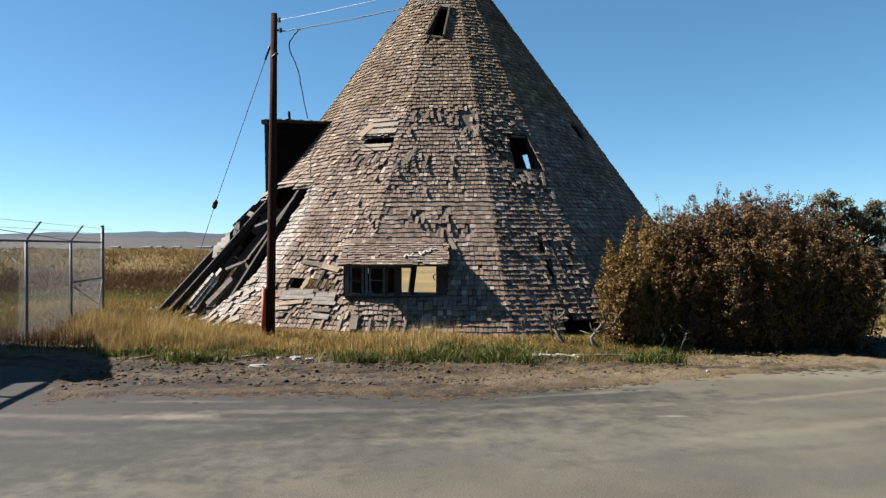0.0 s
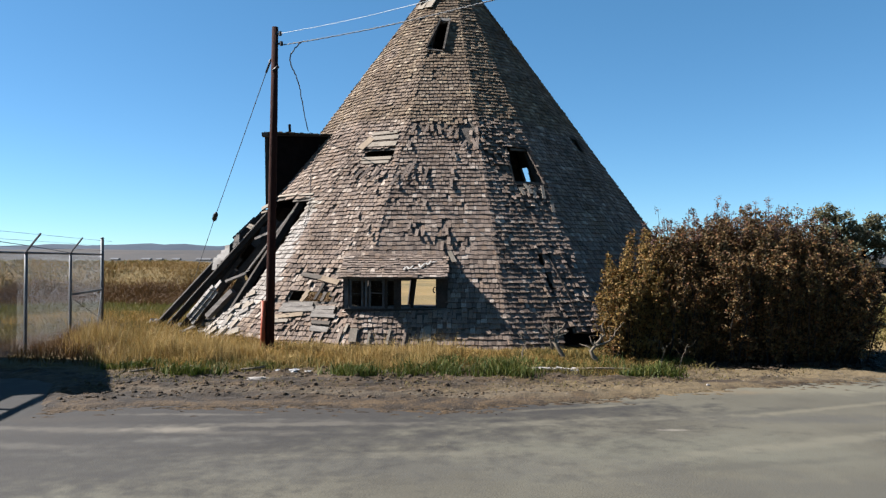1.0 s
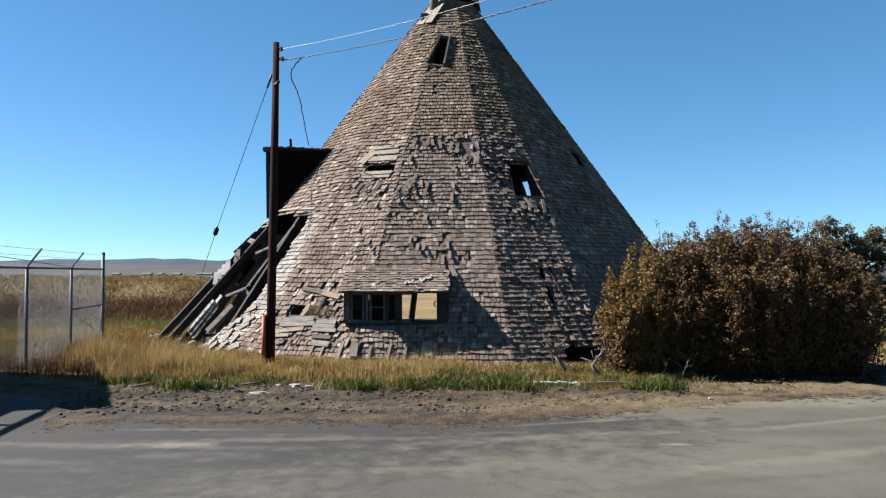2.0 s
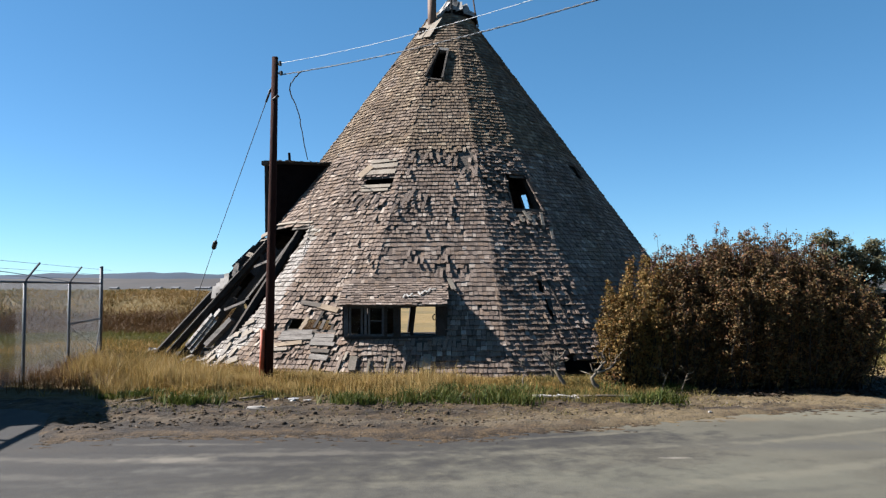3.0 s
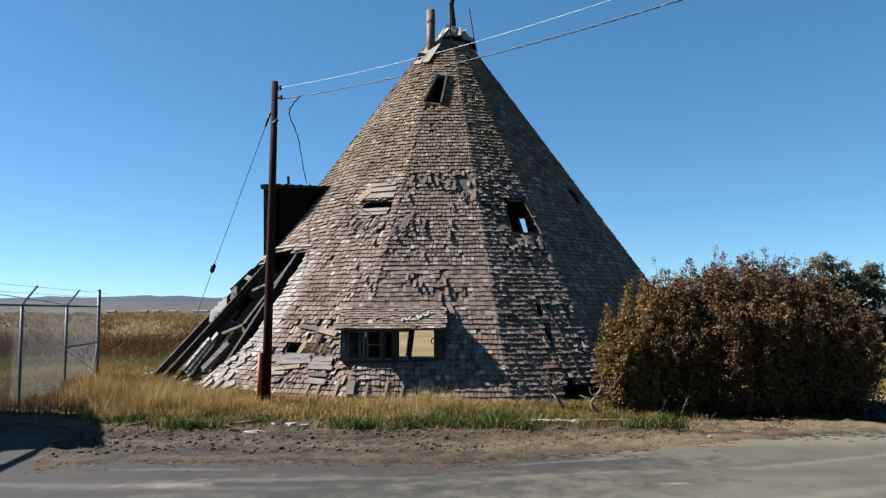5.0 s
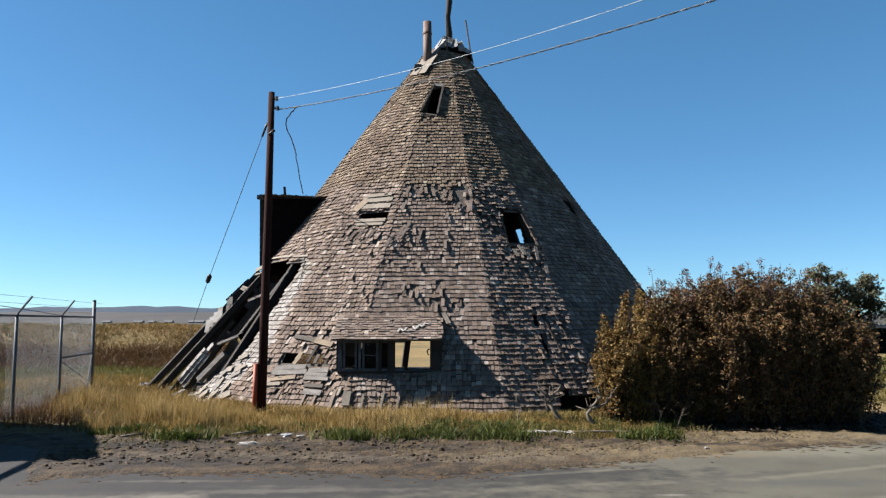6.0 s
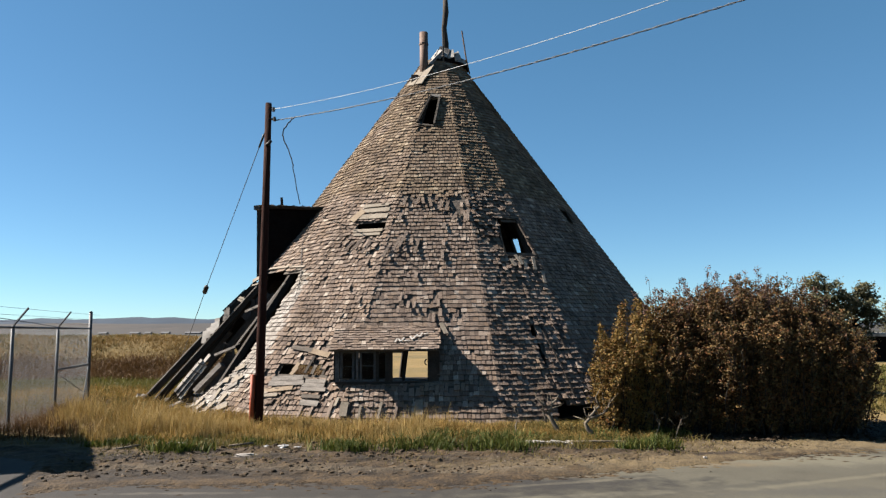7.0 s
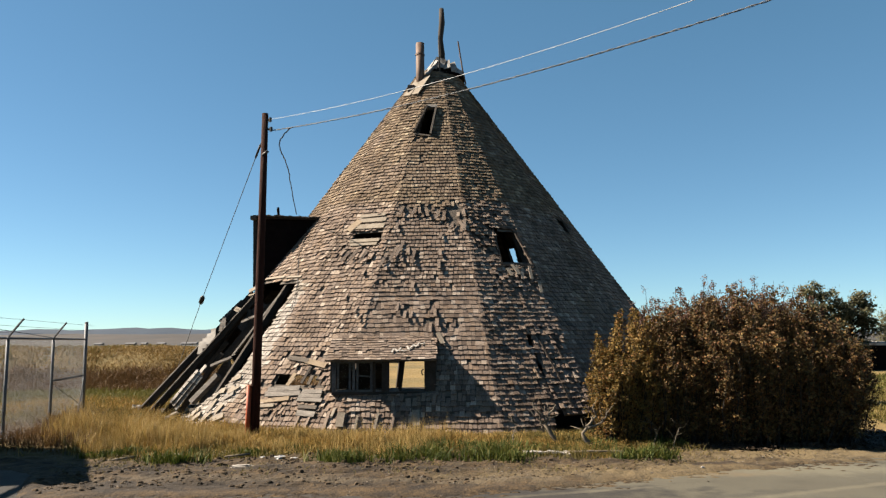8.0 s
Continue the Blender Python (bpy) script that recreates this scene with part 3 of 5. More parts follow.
# sheathing boards under the shingles
g = Geo()
rows = spaced((0.0, TOP_Z, 97))
for a0, a1 in zip(RIDGES, RIDGES[1:]):
    nrm = facet_normal(a0, a1)
    for z0, z1 in zip(rows, rows[1:]):
        zm = (z0 + z1) / 2
        cells = max(10, int((a1 - a0) / 0.45))
        start = None
        for c in range(cells + 1):
            a = a0 + (a1 - a0) * (c + 0.5) / cells
            shut = c < cells and not is_open(a, zm)
            if shut and start is None:
                start = c
            if not shut and start is not None:
                f0, f1 = start / cells, c / cells
                pts = []
                for z in (z0 + 0.002, z1 - 0.002):
                    p, q = on_ridge(a0, z), on_ridge(a1, z)
                    for f in (f0, f1):
                        pts.append(p.lerp(q, f))
                v = [p - nrm * 0.028 for p in pts] + [p - nrm * 0.004 for p in pts]
                g.add(v, [(0, 2, 3, 1), (4, 5, 7, 6), (0, 1, 5, 4), (2, 6, 7, 3), (0, 4, 6, 2), (1, 3, 7, 5)])
                start = None
sheathing = piece("sheathing", g, BOARD, teepee, "grey horizontal sheathing boards")

# zones of loose, lifted and lost shingles: azimuth, height, half-widths, share lost, looseness
WORN = [
    (-3, 4.9, 12, 0.28, 0.05, 2.0), (4, 5.0, 4, 0.22, 0.35, 4.0), (-8, 3.75, 14, 0.35, 0.03, 1.8), (-24, 3.85, 6, 0.3, 0.2, 4.0),
    (18, 3.3, 6, 0.5, 0.12, 2.2), (15, 4.4, 6, 0.7, 0.12, 2.5), (20, 1.1, 4, 0.9, 0.07, 1.8), (-24, 1.2, 8, 0.3, 0.3, 4.0),
    (-12, 0.45, 16, 0.22, 0.15, 3.0), (-2, 0.6, 8, 0.25, 0.12, 2.5), (-26, 0.55, 10, 0.35, 0.15, 3.0), (-15, 2.6, 14, 1.3, 0.015, 1.4), (-9, 2.35, 3, 0.25, 0.2, 3.0), (-2, 2.3, 1.5, 0.3, 0.3, 3.5), (-14, 2.5, 2, 0.2, 0.3, 3.0), (1.5, 1.9, 2, 0.3, 0.25, 4.0),
    (-30, 6.0, 22, 3.2, 0.012, 1.8), (-39, 1.8, 5, 1.5, 0.005, 0.7), (4.5, 4.78, 3.2, 0.17, 0.75, 4.0), (5.5, 4.5, 4.5, 0.14, 0.2, 4.0), (-8, 4.98, 3.0, 0.1, 0.6, 3.0), (-12.6, 4.98, 1.0, 0.14, 0.7, 3.0), (-4.4, 4.93, 1.2, 0.13, 0.7, 3.0), (-8, 6.9, 4, 0.4, 0.05, 3.0),
]


# the run of bleached shakes beside the collapsed flank, in azimuth and height
BLEACHED = [(-43.5, 3.30), (-34.6, 3.12), (-35.4, 2.75), (-36.2, 2.3), (-35.8, 1.7), (-35.5, 1.2), (-37.0, 0.75), (-40.5, 0.30), (-43.0, 0.0), (-56, 0.0), (-50, 0.9), (-45.0, 2.2)]


def wear(a, z):
    lost, loose = 0.008, 1.0
    for za, zz, ra, rz, p, k in WORN:
        if abs(a - za) < ra and abs(z - zz) < rz:
            lost, loose = max(lost, p), max(loose, k)
    return lost, loose


def shingle_corners(base, eu, ev, nrm, width, length, lift, twist, thick):
    """A tapered shake: thin at its hidden top, thick and a little raised at its butt."""
    c, s = math.cos(twist), math.sin(twist)
    u, v = eu * c + ev * s, ev * c - eu * s
    w = width / 2
    return [base - u * w + nrm * (lift + thick), base + u * w + nrm * (lift + thick), base + u * w + nrm * lift, base - u * w + nrm * lift,
            base + u * w + v * length + nrm * 0.004, base - u * w + v * length + nrm * 0.004]


SHINGLE_FACES = [(0, 1, 4, 5), (3, 2, 1, 0), (1, 2, 4), (0, 5, 3)]
loose_mesh = []
for k in range(6):
    e = Geo().add(shingle_corners(Vector((0, 0, 0)), Vector((1, 0, 0)), Vector((0, 1, 0)), Vector((0, 0, 1)), 1, 0.24,
                                  0.012 + 0.003 * k, 0.0, 0.012 + 0.002 * (k % 3)), SHINGLE_FACES)
    loose_mesh.append(e.mesh("shingle", SHINGLE_PIECE))
cover, bleached = Geo(), Geo()
singles = []
courses = int(TOP_Z / EXPOSURE)
for a0, a1 in zip(RIDGES, RIDGES[1:]):
    nrm = facet_normal(a0, a1)
    for k in range(courses):
        z = k * EXPOSURE + rng.uniform(-0.006, 0.006)
        p, q = on_ridge(a0, z), on_ridge(a1, z)
        span = (q - p).length
        eu = (q - p) / span
        ev = nrm.cross(eu)
        u = -rng.uniform(0, 0.06)
        while u < span - 0.02:
            w = rng.choice((0.078, 0.090, 0.100, 0.110, 0.126)) * rng.uniform(0.92, 1.08)
            w = min(w, span + 0.03 - u)
            mid = u + w / 2
            a = a0 + (a1 - a0) * mid / span
            lost, loose = wear(a if a < 180 else a - 360, z)
            u += w
            if rng.random() < lost or is_open(a, z + 0.03):
                continue
            twist = radians(rng.gauss(0, 1.0 * min(loose, 2.5)) + (2.2 * noise.noise((a * 0.1, z * 1.4, 27.0)) if a < -10 or a > 180 else 0))
            drop = rng.gauss(0, 0.0055 * min(loose, 2.2))
            lift = 0.018 + abs(rng.gauss(0, 0.006 * min(loose, 2.6) * {8.3: 2.0, -16: 0.7}.get(a0, 1.2)))
            b = a if a < 180 else a - 360
            # the courses sag in waves where the boards under them have sprung
            drop += 0.045 * noise.noise((b * 0.10, z * 1.1, 7.0)) * smooth(-14, -24, b) + 0.012 * noise.noise((b * 0.12, z * 0.8, 17.0))
            base = p + eu * mid + ev * drop
            reach = 0.07 if is_open(a, z + 0.15) or is_open(a, z + 0.09) else 0.21
            if a0 == -16 and 17 <= k <= 27 and len(singles) < 300 and reach > 0.1:
                singles.append((base, eu, ev, nrm, w - 0.006, twist, lift))
                continue
            pale = inside(BLEACHED, b + rng.gauss(0, 0.5), z + rng.gauss(0, 0.05))
            (bleached if pale else cover).add(shingle_corners(base, eu, ev, nrm, w - rng.uniform(0.008, 0.022), reach, lift, twist, rng.uniform(0.014, 0.026)), SHINGLE_FACES)
pale_cover = piece("bleached_shingle_field", bleached, SILVER_SHINGLE, teepee, "sun-bleached silvery shingles beside the collapsed flank")
pale_cover["kind"] = "stuff"
cover = piece("shingle_cladding", cover, SHINGLE, teepee, "overlapping weathered wooden shingles")
cover["kind"] = "stuff"

# long shakes hanging loose below the gaps in the courses
HANGING = [(-23.5, 3.82), (-22.2, 3.8), (-20.4, 3.71), (-13.9, 3.45), (-10.4, 3.68), (-9.0, 3.87), (-6.8, 3.58), (-0.6, 3.43), (-19.7, 3.37), (-6.9, 3.03), (-18.8, 2.48), (-17.4, 2.31),
           (-7.9, 2.34), (-1.4, 2.38), (-1.0, 2.17), (-2.4, 2.05), (-19.0, 3.8), (-0.1, 3.81), (-22.3, 2.79), (-28.9, 3.89), (-9.7, 2.51), (-6.6, 2.34), (15.0, 3.21), (18.8, 3.27), (21.0, 3.25), (16.7, 3.17), (24.0, 2.99)]
for a, z in HANGING:
    a0, a1, a = facet_of(a)
    nrm = facet_normal(a0, a1)
    eu = (on_ridge(a1, z) - on_ridge(a0, z)).normalized()
    shake = Geo().add(shingle_corners(skin(a, z - 0.12, 0.02), eu, nrm.cross(eu), nrm, rng.uniform(0.05, 0.08), rng.uniform(0.22, 0.30), rng.uniform(0.05, 0.09),
                                      radians(rng.gauss(3, 5)), 0.02), SHINGLE_FACES + [(2, 3, 5, 4)])
    piece("hanging_shake", shake, SHINGLE, teepee)

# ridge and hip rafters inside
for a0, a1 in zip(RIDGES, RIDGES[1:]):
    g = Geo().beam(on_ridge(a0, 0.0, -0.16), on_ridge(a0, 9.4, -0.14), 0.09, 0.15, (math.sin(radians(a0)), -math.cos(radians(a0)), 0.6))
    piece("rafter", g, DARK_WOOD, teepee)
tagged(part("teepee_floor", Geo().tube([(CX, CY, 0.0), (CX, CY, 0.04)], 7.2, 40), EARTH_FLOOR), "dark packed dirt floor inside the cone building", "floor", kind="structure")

# ---------------------------------------------------------------- window dormer at the foot of the cone
X0, X1, WY, Z0, Z1 = -2.0, 0.07, 15.64, 0.79, 1.40
dormer = piece("window_dormer", Geo().box(pose(-0.95, WY + 0.05, Z0 - 0.03), 2.1, 0.18, 0.06).box(pose(-0.95, WY + 0.05, Z1 + 0.02), 2.1, 0.12, 0.07),
               DARK_WOOD, teepee, "shingled shed dormer with a broken window row")
for x in (X0, X1):
    g = Geo().add([(x - 0.03, WY, Z0), (x - 0.03, WY, Z1), (x - 0.03, WY + 1.0, Z1 + 0.3), (x - 0.03, WY + 0.35, Z0),
                   (x + 0.03, WY, Z0), (x + 0.03, WY, Z1), (x + 0.03, WY + 1.0, Z1 + 0.3), (x + 0.03, WY + 0.35, Z0)],
                  [(0, 1, 2, 3), (7, 6, 5, 4), (0, 4, 5, 1), (1, 5, 6, 2), (2, 6, 7, 3), (3, 7, 4, 0)])
    piece("cheek", g, DARK_WOOD, dormer)
for x, w in ((X0 + 0.04, 0.08), (-1.56, 0.05), (-1.15, 0.06), (-0.92, 0.15), (X1 - 0.11, 0.20)):
    piece("mullion", Geo().box(pose(x, WY + 0.02, (Z0 + Z1) / 2), w, 0.07, Z1 - Z0), FRAME_PAINT if x < -1.2 else DARK_WOOD, dormer)
for z in (Z0 + 0.02, Z1 - 0.025):
    piece("rail", Geo().box(pose(-1.28, WY + 0.03, z), 1.25, 0.05, 0.04), FRAME_PAINT, dormer)
for x in (-1.88, -1.64, -1.49, -1.21):
    piece("stile", Geo().box(pose(x, WY + 0.045, (Z0 + Z1) / 2), 0.045, 0.035, Z1 - Z0 - 0.05), FRAME_PAINT, dormer)
piece("muntin", Geo().box(pose(-1.35, WY + 0.04, 1.10, 0, 3, 0), 0.24, 0.03, 0.022), FRAME_PAINT, dormer)
piece("muntin", Geo().box(pose(-1.76, WY + 0.04, 1.09, 0, 8, 0), 0.20, 0.012, 0.012), FRAME_PAINT, dormer)
piece("hook", Geo().tube([(-0.16 + 0.035 * math.cos(k * 0.6), WY + 0.01, 1.17 + 0.055 * math.sin(k * 0.6)) for k in range(2, 9)], 0.012, 6), CABLE, dormer, "bent black iron hook", True)
for x in (-1.72, -1.29):
    pane = piece("pane", Geo().box(pose(x, WY + 0.035, (Z0 + Z1) / 2), 0.36, 0.004, Z1 - Z0 - 0.06), GLASS, dormer, "dusty glass pane")
    pane.visible_shadow = False
piece("stud", Geo().beam((-0.70, WY + 0.5, 0.4), (-0.55, WY + 0.42, 1.6), 0.07, 0.09), DARK_WOOD, dormer)
# dormer roof: boards with shingle courses
RT, RE = Vector((-0.99, 16.35, 1.86)), Vector((-0.99, 15.40, 1.43))
slope = (RT - RE)
piece("roof_deck", Geo().beam(RE - Vector((0, 0, 0.02)), RT - Vector((0, 0, 0.02)), 2.2, 0.03, (0, -0.4, 1)), BOARD, dormer)
ev = slope.normalized()
eu = Vector((1, 0, 0))
nrm = eu.cross(ev)
g = Geo()
for k in range(10):
    u = -1.1
    while u < 1.08:
        w = min(rng.uniform(0.07, 0.15), 1.12 - u)
        if rng.random() > 0.04:
            g.add(shingle_corners(RE + eu * (u + w / 2) + ev * (k * 0.115 - 0.04 + rng.gauss(0, 0.008)), eu, ev, nrm, w - 0.006, 0.22,
                                  0.012 + abs(rng.gauss(0, 0.006)), radians(rng.gauss(0, 1.2)), 0.013), SHINGLE_FACES)
        u += w
piece("dormer_shingles", g, SHINGLE, dormer)["kind"] = "stuff"

# pale splintered scraps where the dormer's shingles have flaked
for x, t, s, lean in [(-0.78, 0.30, 0.16, 12), (-0.71, 0.33, 0.13, -25), (-0.64, 0.36, 0.15, 20), (-0.55, 0.30, 0.11, 80), (-0.47, 0.42, 0.17, -18), (-0.40, 0.47, 0.19, 24),
                      (-0.33, 0.52, 0.12, -30), (-0.27, 0.58, 0.16, 15), (-0.17, 0.62, 0.10, 60)]:
    c = RE + ev * (t * slope.length) + Vector((x + 0.99, 0, 0)) + nrm * 0.05
    along = ev * math.cos(radians(lean)) + eu * math.sin(radians(lean))
    piece("splinter", Geo().beam(c - along * s / 2, c + along * s / 2, 0.035, 0.012, nrm), WHITE_BOARD, dormer)

piece("bent_flashing", Geo().beam(skin(-0.9, 1.95, 0.03), skin(0.2, 1.68, 0.10), 0.10, 0.012, (0.2, -0.8, 0.5)), PALE_BOARD, dormer, "bent pale scrap of flashing")
# boards nailed round the low hole, and patch boards
for pa, pb, w, mat in [((-30.6, 1.43), (-25.6, 1.35), 0.11, BOARD), ((-26.0, 1.36), (-21.0, 1.26), 0.13, TAN_BOARD), ((-25.3, 0.90), (-24.1, 1.24), 0.07, DARK_WOOD),
                       ((-31.2, 0.72), (-24.7, 0.76), 0.24, GREY_BOARD), ((-31.6, 0.53), (-26.0, 0.60), 0.10, TAN_BOARD), ((-31.6, 0.44), (-28.4, 0.46), 0.08, PALE_BOARD),
                       ((-24.4, 0.67), (-20.0, 0.67), 0.28, GREY_BOARD), ((-24.0, 0.46), (-20.2, 0.46), 0.09, BOARD), ((-23.6, 0.34), (-20.3, 0.33), 0.13, GREY_BOARD),
                       ((-27.6, 0.90), (-26.9, 1.06), 0.20, TAN_BOARD), ((-23.6, 0.88), (-23.2, 1.06), 0.08, BOARD)]:
    nrm = facet_normal(*facet_of((pa[0] + pb[0]) / 2)[:2])
    rows_n = max(1, round(w / 0.1))
    for r in range(rows_n):
        dz = (r - (rows_n - 1) / 2) * w / rows_n * 0.82
        p, q = skin(pa[0] + rng.uniform(-0.3, 0.3), pa[1] + dz, 0.062), skin(pb[0] + rng.uniform(-0.3, 0.3), pb[1] + dz + rng.uniform(-0.01, 0.01), 0.066)
        piece("patch_board", Geo().beam(p, q, w / rows_n * 0.95, 0.02, nrm), mat, teepee)
for a, z, l, w in [(-23.2, 0.06, 0.22, 0.07), (-21.3, 0.05, 0.25, 0.08), (-18.0, 0.06, 0.34, 0.10), (-15.6, 0.12, 0.26, 0.20), (-10.3, 0.08, 0.30, 0.06),
                   (-7.9, 0.05, 0.36, 0.07), (-4.2, 0.14, 0.28, 0.20), (-13.2, 0.06, 0.26, 0.06), (-17.2, 0.30, 0.16, 0.08), (-1.6, 0.5, 0.2, 0.10)]:
    nrm = facet_normal(*facet_of(a)[:2])
    piece("patch_board", Geo().beam(skin(a, z, 0.060), skin(a + rng.uniform(-0.3, 0.4), z + l, 0.055), w * 0.75, 0.018, nrm), rng.choice((PALE_BOARD, SHINGLE)), teepee)
# boards round the middle slot
for pa, pb, w in [((-28.6, 4.84), (-18.6, 4.86), 0.10), ((-29.0, 4.71), (-17.8, 4.72), 0.13), ((-28.8, 4.55), (-17.9, 4.54), 0.15), ((-28.3, 4.17), (-18.2, 4.16), 0.10), ((-27.6, 4.07), (-18.6, 4.06), 0.08)]:
    nrm = facet_normal(*facet_of(-23)[:2])
    piece("slot_board", Geo().beam(skin(pa[0], pa[1], 0.05), skin(pb[0], pb[1], 0.05), w, 0.022, nrm), PALE_BOARD, teepee)
piece("slot_board", Geo().beam(skin(-30.6, 4.45, 0.06), skin(-27.8, 4.72, 0.06), 0.2, 0.02, facet_normal(*facet_of(-29)[:2])), TAN_BOARD, teepee)

# frame of the hatch near the top
hatch = piece("roof_hatch", Geo().beam(skin(-16.4, 7.36, 0.05), skin(-10.6, 8.28, 0.06), 0.045, 0.10, (0, -1, 0.6)), DARK_WOOD, teepee, "open roof hatch with a dark frame")
piece("jamb", Geo().beam(skin(-5.4, 7.26, 0.06), skin(-2.0, 8.2, 0.06), 0.05, 0.12, (0, -1, 0.6)), BOARD, hatch)
piece("sill", Geo().beam(skin(-16.2, 7.33, 0.03), skin(-5.4, 7.25, 0.03), 0.05, 0.04, (0, -1, 0.6)), BOARD, hatch)
piece("head", Geo().beam(skin(-11, 8.3, 0.06), skin(-1.0, 8.24, 0.08), 0.10, 0.04, (0, -1, 0.6)), TIN, hatch)

# frame of the broken hole on the shaded slope
for pa, pb, w in [((16.6, 3.5), (25, 3.5), 0.1), ((25.2, 3.45), (23.6, 4.45), 0.1), ((16.2, 3.5), (16.7, 4.5), 0.07), ((16.6, 4.5), (24.2, 4.46), 0.09)]:
    piece("hole_frame", Geo().beam(skin(pa[0], pa[1], 0.03), skin(pb[0], pb[1], 0.03), w * 0.6, 0.05, (0.3, -0.8, 0.5)), DARK_WOOD, teepee)
for a, z, l, t in [(18.8, 3.5, 0.26, 8), (20.2, 3.46, 0.22, -6), (21.2, 3.42, 0.3, -8), (23.6, 3.46, 0.34, -8), (24.5, 3.1, 0.3, -6), (17.2, 3.4, 0.2, 4)]:
    p = skin(a, z, 0.07)
    q = skin(a + t * 0.12, z - l, 0.10)
    piece("hanging_shingle", Geo().beam(p, q, 0.075, 0.012, (0.3, -0.8, 0.5)), PALE_BOARD, teepee)
for a, z, l, t in [(-13.1, 5.06, 0.30, 4), (-8.6, 5.04, 0.26, 6), (-7.4, 5.02, 0.22, -4), (-4.9, 4.98, 0.26, -6), (-0.2, 4.92, 0.28, 10), (1.6, 4.86, 0.26, 6), (6.3, 4.62, 0.30, -8), (7.9, 4.66, 0.30, 4),
                   (4.4, 4.60, 0.24, 12), (8.0, 4.95, 0.2, 0), (0.4, 4.32, 0.2, 4), (-13.7, 4.58, 0.22, 0), (-12.5, 3.95, 0.4, 8), (-10.8, 4.1, 0.42, 10),
                   (-15, 3.75, 0.34, 6), (-7.2, 3.9, 0.4, 4), (-0.5, 3.62, 0.26, 0), (-21, 3.9, 0.36, 8), (-24, 3.95, 0.3, 10), (-26.5, 3.9, 0.3, 10)]:
    piece("hanging_shingle", Geo().beam(skin(a, z, 0.05), skin(a - t * 0.14, z - l, 0.11), 0.07, 0.014, (0, -0.8, 0.5)), SHINGLE, teepee)
for pa, pb in [((18.8, 2.0), (20.6, 1.0)), ((20.6, 1.0), (20.9, 0.4)), ((22.3, 1.8), (22.6, 1.4))]:
    piece("split_lath", Geo().beam(skin(*pa, 0.05), skin(*pb, 0.05), 0.035, 0.02, (0.3, -0.8, 0.5)), DARK_WOOD, teepee)

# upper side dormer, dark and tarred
side = piece("side_dormer", Geo().box(pose(-3.75, 20.24, 4.15), 1.72, 0.06, 1.75), TAR_SHADE, teepee, "blackened board side dormer with a ragged flat roof")
piece("dormer_front", Geo().box(pose(-4.6, 21.35, 4.15), 0.08, 2.15, 1.72), TAR_SHADE, side)
piece("dormer_back", Geo().box(pose(-3.75, 22.45, 4.15), 1.72, 0.06, 1.75), TAR_SHADE, side)
piece("dormer_roof", Geo().box(pose(-3.72, 21.35, 5.06, 0, 2.0, 0), 1.95, 2.5, 0.07), DARK_WOOD, side)
g = Geo()
for k in range(26):
    g.box(pose(-4.62 + k * 0.066, 20.12 + rng.uniform(-0.04, 0.04), 5.10 - k * 0.002 + rng.uniform(-0.01, 0.02), rng.uniform(-14, 14), rng.uniform(-14, 14), rng.uniform(-20, 20)), 0.09, 0.22, 0.014)
piece("ragged_eave", g, BOARD, side)["kind"] = "stuff"
piece("corner_board", Geo().box(pose(-4.63, 20.2, 4.12, 0, -1.0, 0), 0.09, 0.09, 1.8), DARK_WOOD, side)
piece("vent_stub", Geo().tube([(-4.05, 20.3, 5.05), (-4.07, 20.3, 5.36)], 0.035, 8), TAR_SHADE, side)
piece("corner_knob", Geo().box(pose(-4.66, 20.12, 5.05), 0.16, 0.2, 0.1), BOARD, side)

